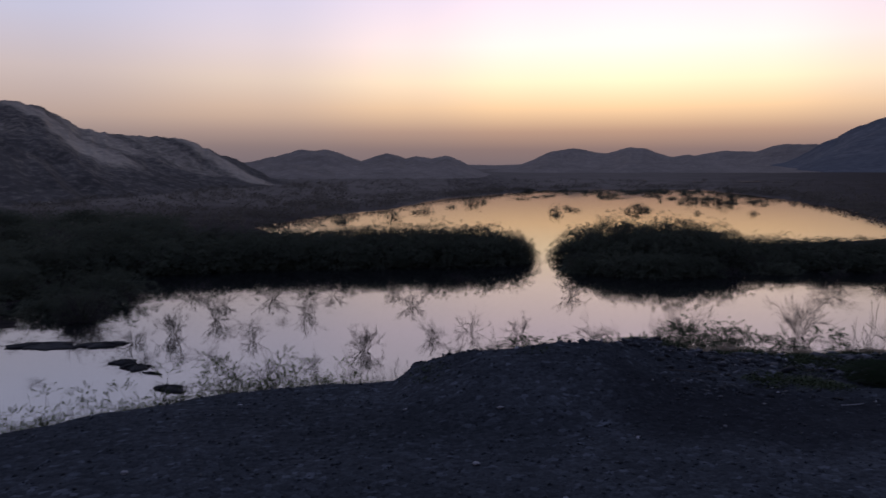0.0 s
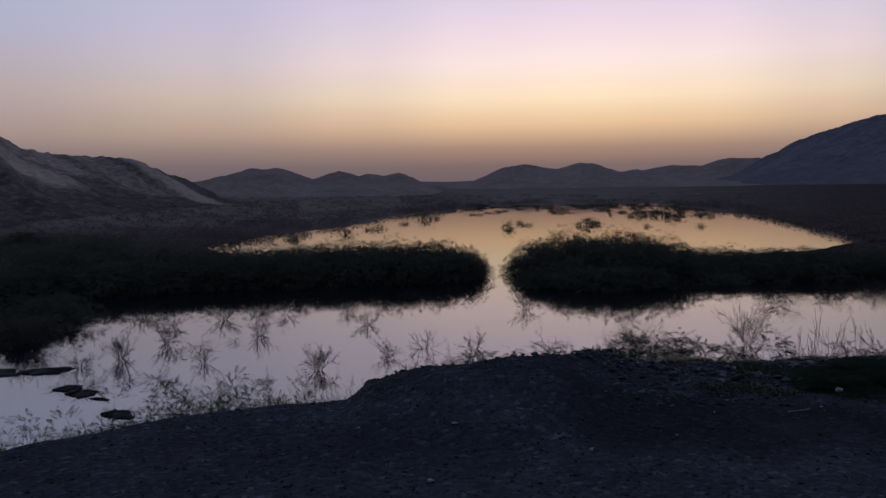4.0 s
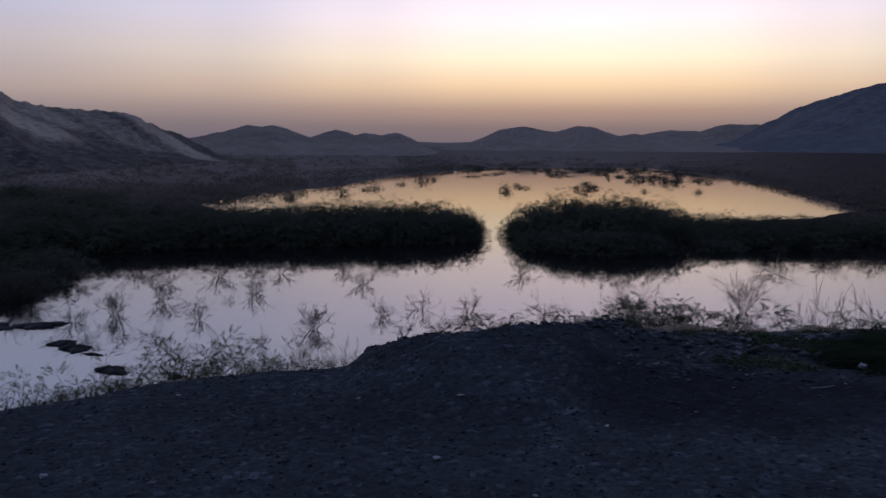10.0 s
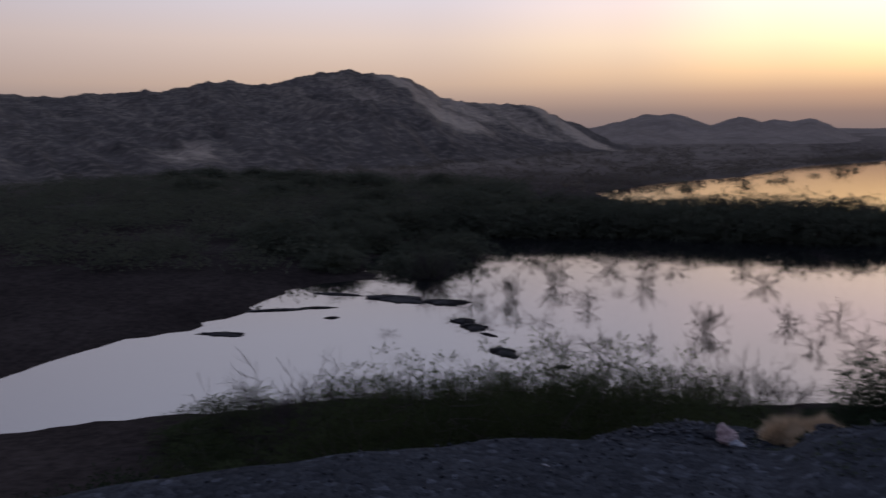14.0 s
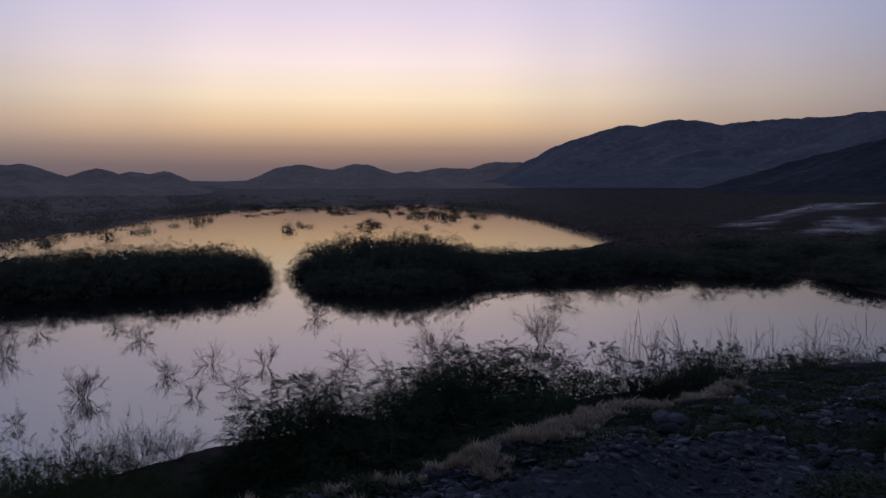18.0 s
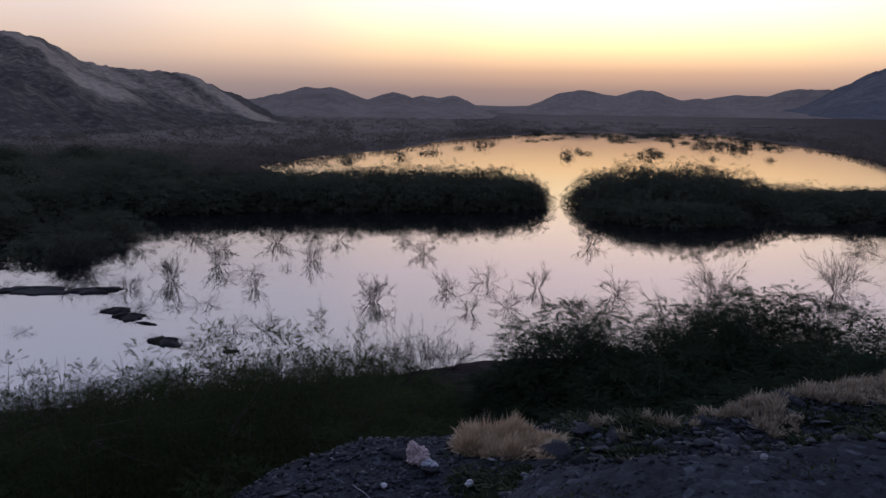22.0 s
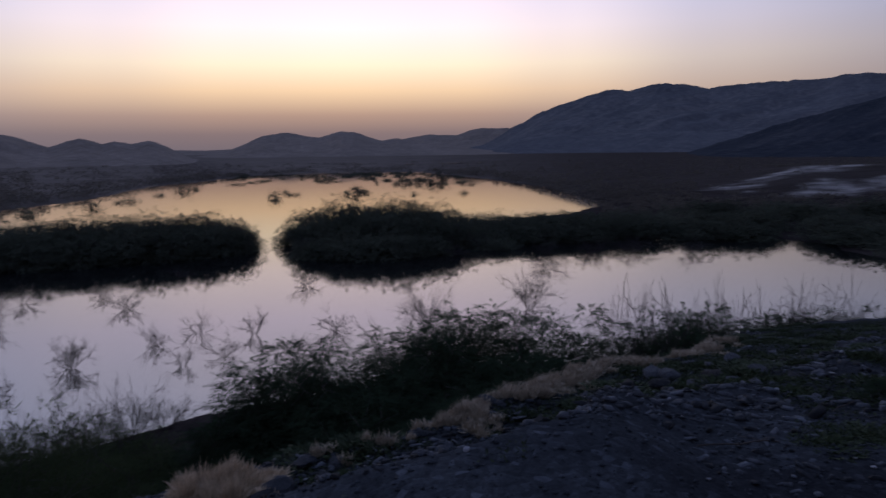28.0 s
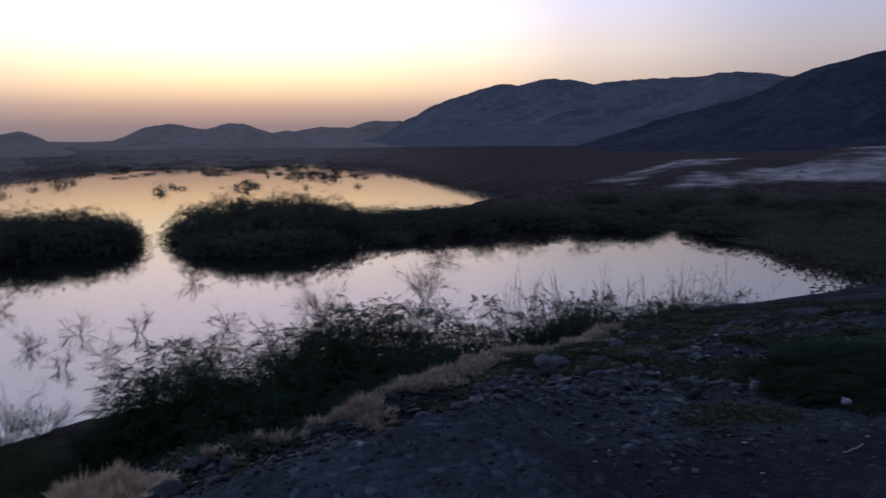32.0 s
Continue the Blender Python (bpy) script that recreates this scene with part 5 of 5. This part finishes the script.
for n, (k, x, y, r, h) in enumerate([(4, -15.6, 40.0, 1.0, 0.35), (1, -16.9, 39.9, 0.8, 0.3), (0, -11.6, 34.6, 0.5, 0.25), (4, -13.0, 35.2, 0.5, 0.2), (2, -20.6, 43.9, 1.0, 0.4), (4, -24.0, 43.8, 1.2, 0.4), (1, -18.3, 43.3, 0.8, 0.35)]):
    place_dead(k, x, y, r, h, n * 1.1, "flattened dead twig spray on a mud islet", "twigs on the islets", "dead_twig", 0.02)


# ---- stones ----
def stone_mesh(seed, flat=0.7, sub=2, mat=None):
    rng = random.Random(seed)
    bm = bmesh.new()
    bmesh.ops.create_icosphere(bm, subdivisions=sub, radius=1.0)
    cuts = [(Vector((rng.uniform(-1, 1), rng.uniform(-1, 1), rng.uniform(-1, 1))).normalized(), rng.uniform(0.55, 0.85)) for _ in range(7)]
    for v in bm.verts:
        for nrm, d in cuts:
            k = v.co.dot(nrm)
            if k > d:
                v.co -= nrm * (k - d)
        v.co += Vector((rng.uniform(-1, 1), rng.uniform(-1, 1), rng.uniform(-1, 1))) * 0.05
        v.co.x *= 1.25
        v.co.z *= flat
    me = bpy.data.meshes.new("stone")
    bm.to_mesh(me)
    bm.free()
    me.materials.append(mat or STONE)
    return me


STONES = [stone_mesh(60 + i, (0.22, 0.5, 0.35, 0.6)[i % 4]) for i in range(8)]
SHARDS = [stone_mesh(90 + i, 0.14, 1, PALE_STONE) for i in range(4)]
PALE = [stone_mesh(80 + i, 0.5 + 0.1 * (i % 3), mat=PALE_STONE) for i in range(3)]


def put_stone(me, x, y, size, turn, label, group, name="stone", sink=0.3, stretch=1.0):
    ob = new(name, me)
    ob.location = (x, y, height_at(x, y) + size * 0.5 * (0.6 - sink))
    ob.rotation_euler, ob.scale = (0.25 * math.sin(turn * 3), 0.25 * math.cos(turn * 5), turn), (size / 2 * stretch, size / 2, size / 2)
    return tagged(ob, label, "stone", group)


rs = random.Random(9)
for n in range(150):
    x = rs.uniform(-1.7, 4.6) if n < 120 else rs.uniform(4, 9)
    crest, edge = float(np.interp(x, LINE_X, LINE_Y)), float(np.interp(x, EDGE_X, EDGE_Y))
    y = crest + 0.15 + (edge - crest - 0.3) * rs.random() ** 0.8
    put_stone(STONES[rs.randrange(8)], x, y, rs.choice((0.02, 0.025, 0.03, 0.035, 0.045, 0.07)) * rs.uniform(.8, 1.3), rs.uniform(0, 6.28), "angular dark stone among rubble on the bank edge", "rubble stones on the bank edge", stretch=rs.uniform(0.8, 1.7))
for n in range(110):
    x = rs.uniform(-1.2, 7.5)
    crest, edge = float(np.interp(x, LINE_X, LINE_Y)), float(np.interp(x, EDGE_X, EDGE_Y))
    y = crest + 0.35 + (edge - crest - 0.4) * rs.random()
    put_stone(STONES[rs.randrange(8)], x, y, rs.choice((0.05, 0.06, 0.07, 0.08, 0.1, 0.13)) * rs.uniform(.8, 1.3), rs.uniform(0, 6.28), "angular grey stone half buried on the rubble shelf", "stones on the rubble shelf", sink=rs.uniform(0.25, 0.45), stretch=rs.uniform(0.9, 1.9))
for n in range(70):
    x = rs.uniform(-1.5, 5.5)
    crest, edge = float(np.interp(x, LINE_X, LINE_Y)), float(np.interp(x, EDGE_X, EDGE_Y))
    y = crest + 0.3 + (edge - crest - 0.2) * rs.random()
    put_stone(SHARDS[rs.randrange(4)], x, y, rs.uniform(0.02, 0.06), rs.uniform(0, 6.28), "flat pale stone shard lying among dark rubble", "pale shards in the rubble", "stone_shard", 0.1, rs.uniform(0.8, 1.8))
for x, y, size in [(0.1, 7.84, 0.2), (0.24, 7.7, 0.14), (0.42, 7.95, 0.15), (1.9, 8.1, 0.13), (2.6, 8.2, 0.2), (2.85, 8.15, 0.16), (3.2, 8.1, 0.24), (3.45, 8.35, 0.2), (1.25, 7.85, 0.13), (-1.35, 7.3, 0.16), (0.55, 8.1, 0.14), (1.55, 7.1, 0.15), (2.2, 7.7, 0.14), (0.36, 8.2, 0.16), (4.4, 8.7, 0.16), (2.55, 8.05, 0.2), (2.95, 8.3, 0.24), (3.25, 7.75, 0.22), (3.6, 8.0, 0.26), (3.0, 7.5, 0.16), (2.7, 7.3, 0.13), (3.7, 7.6, 0.18), (2.3, 7.1, 0.12), (3.4, 8.5, 0.2)]:
    put_stone(STONES[int(size * 97) % 8], x, y, size, x * 3, "large angular grey boulder half sunk in rubble", "boulders on the bank edge", "boulder", 0.35)
for x, y, size in [(0.37, 4.92, 0.045), (0.18, 4.14, 0.045), (-1.66, 3.96, 0.04), (0.55, 5.76, 0.03), (-0.25, 5.06, 0.03), (1.76, 4.76, 0.03), (2.19, 5.22, 0.03), (1.16, 4.54, 0.03), (-1.4, 5.28, 0.03), (1.21, 6.09, 0.03), (2.97, 5.26, 0.03), (2.45, 5.78, 0.03), (-0.9, 3.4, 0.03), (2.4, 5.6, 0.03),
                   (0.6, 3.7, 0.03), (1.5, 5.5, 0.03), (0.87, 6.03, 0.04), (1.9, 6.2, 0.03), (2.4, 5.5, 0.04), (1.3, 6.45, 0.03), (2.05, 6.5, 0.04), (0.5, 6.35, 0.03)]:
    put_stone(PALE[int(x * 10) % 3], x, y, size * (0.7 if x > 1.3 else 1), x * 7, "small pale pebble lying on dark gravel", "pale pebbles on the bank", "pebble", 0.25)


def gravel_field():
    """Loose gravel on the bank top: thousands of small bits, one object."""
    rng = np.random.default_rng(5)
    n = 13000
    x = rng.normal(0.9, 2.4, n)
    edge = np.interp(x, CREST_X, CREST_Y)
    y = np.where(rng.random(n) < 0.7, 2.2 + rng.random(n) * (edge + 0.3 - 2.2), edge + rng.random(n) * 2.3)
    size = 0.005 + 0.012 * rng.random(n) ** 3 + 0.02 * (y > edge + 0.3) * rng.random(n) ** 2
    z = ground_height(x, y)
    o = np.array([(1, 0, 0), (-.6, .8, 0), (-.6, -.8, 0), (0, 0, .75), (0, 0, -.6)])
    a = rng.uniform(0, 6.28, n)
    v = o[None] * rng.uniform(.6, 1.4, (n, 5, 1)) * size[:, None, None]
    vx = v[:, :, 0] * np.cos(a)[:, None] - v[:, :, 1] * np.sin(a)[:, None]
    vy = v[:, :, 0] * np.sin(a)[:, None] + v[:, :, 1] * np.cos(a)[:, None]
    verts = np.stack([vx + x[:, None], vy + y[:, None], v[:, :, 2] + (z + size * 0.2)[:, None]], -1).reshape(-1, 3)
    t = np.array([(0, 1, 3), (1, 2, 3), (2, 0, 3), (1, 0, 4), (2, 1, 4), (0, 2, 4)])
    faces = (t[None] + (np.arange(n) * 5)[:, None, None]).reshape(-1, 3)
    tagged(new("loose_gravel", mesh_data("loose_gravel", verts, faces, GRIT)), "loose dark gravel strewn over the bank", "gravel", kind="stuff")


def rubble_field():
    """Angular fragments covering the shelf below the berm."""
    rng = np.random.default_rng(15)
    n = 22000
    x = -1.9 + 9.4 * rng.random(n) ** 1.15
    crest, edge = np.interp(x, LINE_X, LINE_Y), np.interp(x, EDGE_X, EDGE_Y)
    y = crest + 0.2 + (edge - crest + 0.1) * rng.random(n) ** 0.8
    bare = (x < 2.2) | (fbm(x, y, 0.7, 3, 21.0) < rng.uniform(-0.3, 0.2, n))
    right = (x > 1.6) & (rng.random(n) < 0.15)
    y = np.where(right, crest + 0.3 - 0.9 * rng.random(n), y)
    size = (0.005 + 0.034 * rng.random(n) ** 4) * np.where(right, 0.7, 1) * np.where(x < 0.2, 0.62, 1)
    x, y, size, n = x[bare], y[bare], size[bare], int(bare.sum())
    z = ground_height(x, y)
    o = np.array([(1, .5, -.4), (1, -.6, -.4), (-1, -.5, -.4), (-.8, .7, -.4), (.7, .3, .5), (.6, -.4, .4), (-.6, -.3, .5), (-.5, .4, .35)])
    v = o[None] * rng.uniform(.55, 1.45, (n, 8, 3)) * size[:, None, None] * rng.uniform(.6, 1.5, (n, 1, 3)) * np.array([1.2, 1, .7])
    a = rng.uniform(0, 6.28, n)
    vx = v[:, :, 0] * np.cos(a)[:, None] - v[:, :, 1] * np.sin(a)[:, None]
    vy = v[:, :, 0] * np.sin(a)[:, None] + v[:, :, 1] * np.cos(a)[:, None]
    vz = v[:, :, 2] + (rng.uniform(-.4, .4, n))[:, None] * v[:, :, 0]
    verts = np.stack([vx + x[:, None], vy + y[:, None], vz + (z + size * 0.3)[:, None]], -1).reshape(-1, 3)
    q = np.array([(0, 1, 2, 3), (4, 7, 6, 5), (0, 4, 5, 1), (1, 5, 6, 2), (2, 6, 7, 3), (3, 7, 4, 0)])
    faces = (q[None] + (np.arange(n) * 8)[:, None, None]).reshape(-1, 4)
    tagged(new("rubble", mesh_data("rubble", verts, faces, RUBBLE)), "angular grey rubble fragments below the gravel berm", "rubble", kind="stuff")


RUBBLE = surface("rubble", (.016, .018, .022), (.075, .08, .09), 24, 0.8, 0, island=1.9, spec=0.15)
rubble_field()
GRIT = surface("grit", (.02, .023, .028), (.06, .067, .078), 30, 0.8, 0, island=1.0, spec=0.1)
gravel_field()


# ---- dry grass and weeds ----
def tuft_mesh(name, seed, radius, height, blades, mat, width=0.006, lean=0.5, plume=1.3, splay=0.3):
    rng = np.random.default_rng(seed)
    a, r = rng.uniform(0, 6.28, blades), radius * np.sqrt(rng.random(blades))
    p = np.stack([np.cos(a) * r, np.sin(a) * r, -0.02 + 0 * r], 1)
    out = np.stack([np.cos(a), np.sin(a), 0 * a], 1) * (lean * r / radius)[:, None] + rng.normal(0, splay, (blades, 3))
    d = unit(out + np.array([0, 0, 1.0]))
    h = height * rng.uniform(.4, 1.15, blades) * (1 - 0.3 * (r / radius) ** 2) * (1 + 0.25 * np.sin(3 * a + seed))
    side = unit(np.cross(d, rng.normal(0, 1, (blades, 3)))) * width
    q = p + d * (h * .65)[:, None]
    tip = q + unit(d * 0.8 + out * 0.8 + rng.normal(0, .25, (blades, 3)) + np.array([0, 0, .2])) * (h * .34)[:, None]
    v = np.stack([p - side * .4, p + side * .4, q + side * plume, tip, q - side * plume], 1).reshape(-1, 3)
    b = (np.arange(blades) * 5)[:, None]
    return mesh_data(name, v, [tuple(f) for f in (b + np.array([0, 1, 2, 4])).tolist()] + [tuple(f) for f in (b + np.array([4, 2, 3])).tolist()], mat)


TUFTS = [tuft_mesh("dry_tuft", 700 + i, 0.055, 0.11, 1000, STRAW, 0.0011, 0.7, 2.4, 0.4) for i in range(4)]
PLUMES = [tuft_mesh("plume_tuft", 740 + i, 0.03, 0.15, 170, STRAW_GREY, 0.0013, 0.2, 2.6, 0.1 + 0.02 * i) for i in range(5)]
WEEDS = [tuft_mesh("weed", 720 + i, 0.17, 0.09, 420, WEED, 0.005, 0.7) for i in range(3)]


def put_tuft(me, name, x, y, s, h, turn, label, cat, group):
    ob = new(name, me)
    ob.location, ob.rotation_euler, ob.scale = (x, y, height_at(x, y)), (0, 0, turn), (s, s, h)
    return tagged(ob, label, cat, group)


rt = random.Random(77)
LOBES = [(-0.42, 8.0, 1.2, 0.04), (-0.31, 8.1, 2.3, 0.05), (-0.26, 7.95, 1.5, 0.06), (-0.17, 8.08, 2.0, 0.05), (-0.07, 7.98, 1.2, 0.05), (0.02, 7.93, 0.6, 0.05)]
for n in range(48):
    lx, ly, lh, lr = LOBES[n % len(LOBES)]
    x, y = lx + rt.gauss(0, lr), ly + rt.gauss(0, 0.06)
    tuft = put_tuft(TUFTS[n % 4], "dry_grass_tuft", x, y, rt.uniform(.7, 1.2), lh * rt.uniform(.6, 1.1), n * 1.3, "tan fluffy dry grass tuft in a mound on the rubble", "grass tuft", "dry grass mound")
    tuft.rotation_euler = (rt.gauss(0, .3), rt.gauss(0, .3), n * 1.3)
rg = random.Random(31)
n_tuft = 0
while n_tuft < 245:
    x = 0.45 + 5.6 * rg.random() ** 0.9
    if x > 3.7 and rg.random() < 0.75:
        continue
    clump = math.sin(x * 5.3) + math.sin(x * 11.7 + 1) + 0.8 * math.sin(x * 2.1 + 2.4)
    back = rg.random() < 0.8
    y = float(np.interp(x, EDGE_X, EDGE_Y)) + (rg.gauss(-0.09, 0.13) if back else -rg.uniform(0.2, 0.8))
    if x < 1.3 and rg.random() < 0.75 or rg.random() > (0.9 if clump > 0.3 else 0.22) or not back and clump < 0.4:
        continue
    put_tuft(PLUMES[n_tuft % 5], "dry_grass_tuft", x, y, rg.uniform(.6, 1.6), rg.uniform(.3, .9) * (1 if back else 0.6), rg.uniform(0, 6), "bleached feathery dry grass along the bank rim", "grass tuft", "dry grass along the rim")
    n_tuft += 1
for n in range(260):
    x = rg.uniform(-0.4, 8.5)
    crest, edge = float(np.interp(x, LINE_X, LINE_Y)), float(np.interp(x, EDGE_X, EDGE_Y))
    y = edge - (edge - crest - 0.5) * rg.random() if n < 200 else crest - rg.uniform(-0.2, 0.7)
    if n >= 200 and x < 2.2:
        continue
    put_tuft(WEEDS[n % 3], "weed", x, y, rg.uniform(.5, 1.5), rg.uniform(.25, .7) if n < 200 else rg.uniform(.15, .3), rg.uniform(0, 6), "low green weed growing between stones", "weed", "weeds between the stones")
def weed_carpet():
    """Low creeping weeds in patches over the rubble and the bank's eastern slope."""
    rng = np.random.default_rng(44)
    n = 190000
    x = -0.6 + 11 * rng.random(n) ** 0.95
    crest, edge = np.interp(x, LINE_X, LINE_Y), np.interp(x, EDGE_X, EDGE_Y)
    y = crest - 0.2 + (edge - crest + 0.4) * rng.random(n)
    thick = fbm(x, y, 0.7, 3, 21.0) + 0.32 * smoothstep(1.2, 3.5, x) - 0.6 * smoothstep(0.9, 0.3, y - crest) * smoothstep(2.6, 1.6, x)
    keep = thick > rng.uniform(0.05, 0.4, n)
    x, y = x[keep], y[keep]
    m = len(x)
    c = np.stack([x, y, ground_height(x, y) + 0.035 * rng.random(m) ** 1.5], 1)
    v, f = leaf_quads(c, unit(rng.normal(0, 1, (m, 3))), unit(rng.normal(0, 1, (m, 3))), rng.uniform(.012, .04, m), rng.uniform(.005, .014, m))
    tagged(new("creeping_weeds", mesh_data("creeping_weeds", v, f, WEED)), "dark green creeping weeds spread over the rubble", "weeds", kind="stuff")


weed_carpet()
for n, (x, y, s, h) in enumerate([(3.45, 5.8, 0.19, 0.045), (3.85, 6.0, 0.22, 0.05), (4.2, 6.2, 0.22, 0.05), (3.75, 6.2, 0.18, 0.04)]):
    place_bush(ACACIA[n % 3], "dark_shrub", "low dark shrub flattened on the bank", "shrub", "dark shrubs on the bank", x, y, height_at(x, y) - .01, n * 1.4, s, h)


# ---- litter ----
def crumpled(name, seed, mat, size, flat=1.0, sub=4, spike=0.35):
    """A crumpled film: folded sphere with sharp creases."""
    rng = random.Random(seed)
    bm = bmesh.new()
    bmesh.ops.create_icosphere(bm, subdivisions=sub, radius=1.0)
    off = Vector((rng.uniform(0, 50), rng.uniform(0, 50), rng.uniform(0, 50)))
    for v in bm.verts:
        p = v.co.copy()
        n1 = abs(noise.noise(p * 1.3 + off))
        n2 = abs(noise.noise(Vector((p.x * 3, p.y * 1.2, p.z * 2)) + off * 2))
        n3 = abs(noise.noise(p * 6 + off))
        v.co = p * (0.55 + spike * 2.2 * n1 + 0.32 * n2 + 0.22 * n3)
        if v.co.z > 0.3:
            v.co.z += 0.5 * spike * max(0, noise.noise(Vector((p.x * 2, p.y * 2, 3)) + off))
        v.co.z *= flat
    for v in bm.verts:
        v.co *= size / 2
    me = bpy.data.meshes.new(name)
    bm.to_mesh(me)
    bm.free()
    me.materials.append(mat)
    return me


def put_litter(me, name, x, y, up, turn, label, cat="litter"):
    ob = new(name, me)
    ob.location, ob.rotation_euler = (x, y, height_at(x, y) + up), (0, 0, turn)
    return tagged(ob, label, cat, "litter on the bank")


def bag_mesh():
    """A knotted film bag: slumped body with sharp folds and a twisted tip."""
    bm = bmesh.new()
    bmesh.ops.create_icosphere(bm, subdivisions=4, radius=1.0)
    tip = Vector((-0.35, 0, 0.94)).normalized()
    for v in bm.verts:
        p = v.co.copy()
        fold = abs(noise.noise(Vector((p.x * 2.2, p.y * 2.2, p.z * 0.9)) + Vector((4, 9, 2))))
        fine = noise.noise(p * 5 + Vector((1, 7, 3)))
        crease = 1 - abs(2 * noise.noise(Vector((p.x * 1.6, p.y * 3.4, p.z * 1.3)) + Vector((8, 3, 5))))
        k = 0.58 + 0.6 * fold + 0.22 * crease ** 2 + 0.12 * fine
        near = max(0.0, p.dot(tip) - 0.72) / 0.28
        q = p * k + tip * (0.9 * near ** 1.3) + Vector((0.12, 0.1, 0)) * near
        if p.z < -0.2:
            q += Vector((-0.25, -0.1, 0)) * (-p.z)
        q.z *= 0.72
        v.co = q * 0.085
    me = bpy.data.meshes.new("plastic_bag")
    bm.to_mesh(me)
    bm.free()
    me.materials.append(PINK_PLASTIC)
    return me


put_litter(bag_mesh(), "plastic_bag", -0.77, 7.8, 0.06, 0.4, "crumpled pale pink plastic bag lying on rubble", "bag")
put_litter(crumpled("bag_scrap", 4, PINK_PLASTIC, 0.14, 0.5, 3), "bag_scrap", -1.62, 7.1, 0.03, 1.0, "torn pinkish plastic scrap on the rubble", "scrap")
put_litter(crumpled("plastic_scrap", 5, WHITE_PLASTIC, 0.05, 0.7, 3), "plastic_scrap", -0.96, 7.44, 0.02, 1.0, "small white plastic scrap among stones", "scrap")
put_litter(crumpled("plastic_scrap", 6, WHITE_PLASTIC, 0.06, 0.8, 3), "plastic_scrap", -0.45, 7.47, 0.03, 2.0, "small white crumpled plastic among stones", "scrap")
put_litter(crumpled("plastic_sheet", 7, GREY_PLASTIC, 0.12, 0.6, 3), "plastic_sheet", -0.7, 7.72, 0.02, 2.0, "pale grey plastic sheet beside the bag", "sheet")
put_litter(crumpled("plastic_sheet", 8, GREY_PLASTIC, 0.2, 0.3, 3), "plastic_sheet", 0.14, 6.5, 0.02, 0.3, "flat grey plastic sheet on the gravel", "sheet")
put_litter(crumpled("plastic_scrap", 9, WHITE_PLASTIC, 0.04, 0.6, 3), "plastic_scrap", -1.13, 7.2, 0.02, 0.3, "white plastic scrap between dark stones", "scrap")
put_litter(crumpled("plastic_scrap", 10, WHITE_PLASTIC, 0.04, 0.5, 3), "plastic_scrap", -0.2, 7.3, 0.02, 0.3, "tiny white scrap on the rubble", "scrap")
put_litter(crumpled("white_bag", 11, GREY_PLASTIC, 0.06, 0.8, 3), "white_bag", 3.3, 5.6, 0.03, 0.3, "small white bag beside a dark shrub", "bag")


def stick(x, y, ln, turn, seed, mat, label, r=0.004):
    rng = np.random.default_rng(seed)
    pts = [np.array([0.0, 0, 0])]
    for k in range(5):
        pts.append(pts[-1] + np.array([ln / 5, rng.normal(0, ln * .04), rng.normal(0, ln * .015)]))
    segs = [(a, b, r, r * .8) for a, b in zip(pts, pts[1:])]
    ob = new("stick", mesh_data("stick", *tubes(segs, 5), mat, True))
    ob.location, ob.rotation_euler = (x, y, height_at(x, y) + r), (0, 0, turn)
    return tagged(ob, label, "stick", "sticks on the bank")


for n, (x, y, ln, turn) in enumerate([(1.72, 5.85, 0.34, -0.4), (2.5, 7.9, 0.22, 0.3), (1.9, 7.6, 0.16, 0.9), (1.0, 6.35, 0.18, 0.2), (-1.0, 7.3, 0.25, 2.2), (-1.5, 7.0, 0.3, 0.1), (2.2, 5.85, 0.2, 2.6), (0.7, 6.5, 0.2, 0.5), (1.6, 6.45, 0.2, 0.1), (2.9, 6.2, 0.25, 0.4), (2.7, 5.2, 0.16, 0.05), (-0.5, 7.0, 0.2, 1.2)]):
    stick(x, y, ln, turn, 90 + n, PALE_STONE if n % 3 == 1 else BARK, "weathered stick lying on gravel")
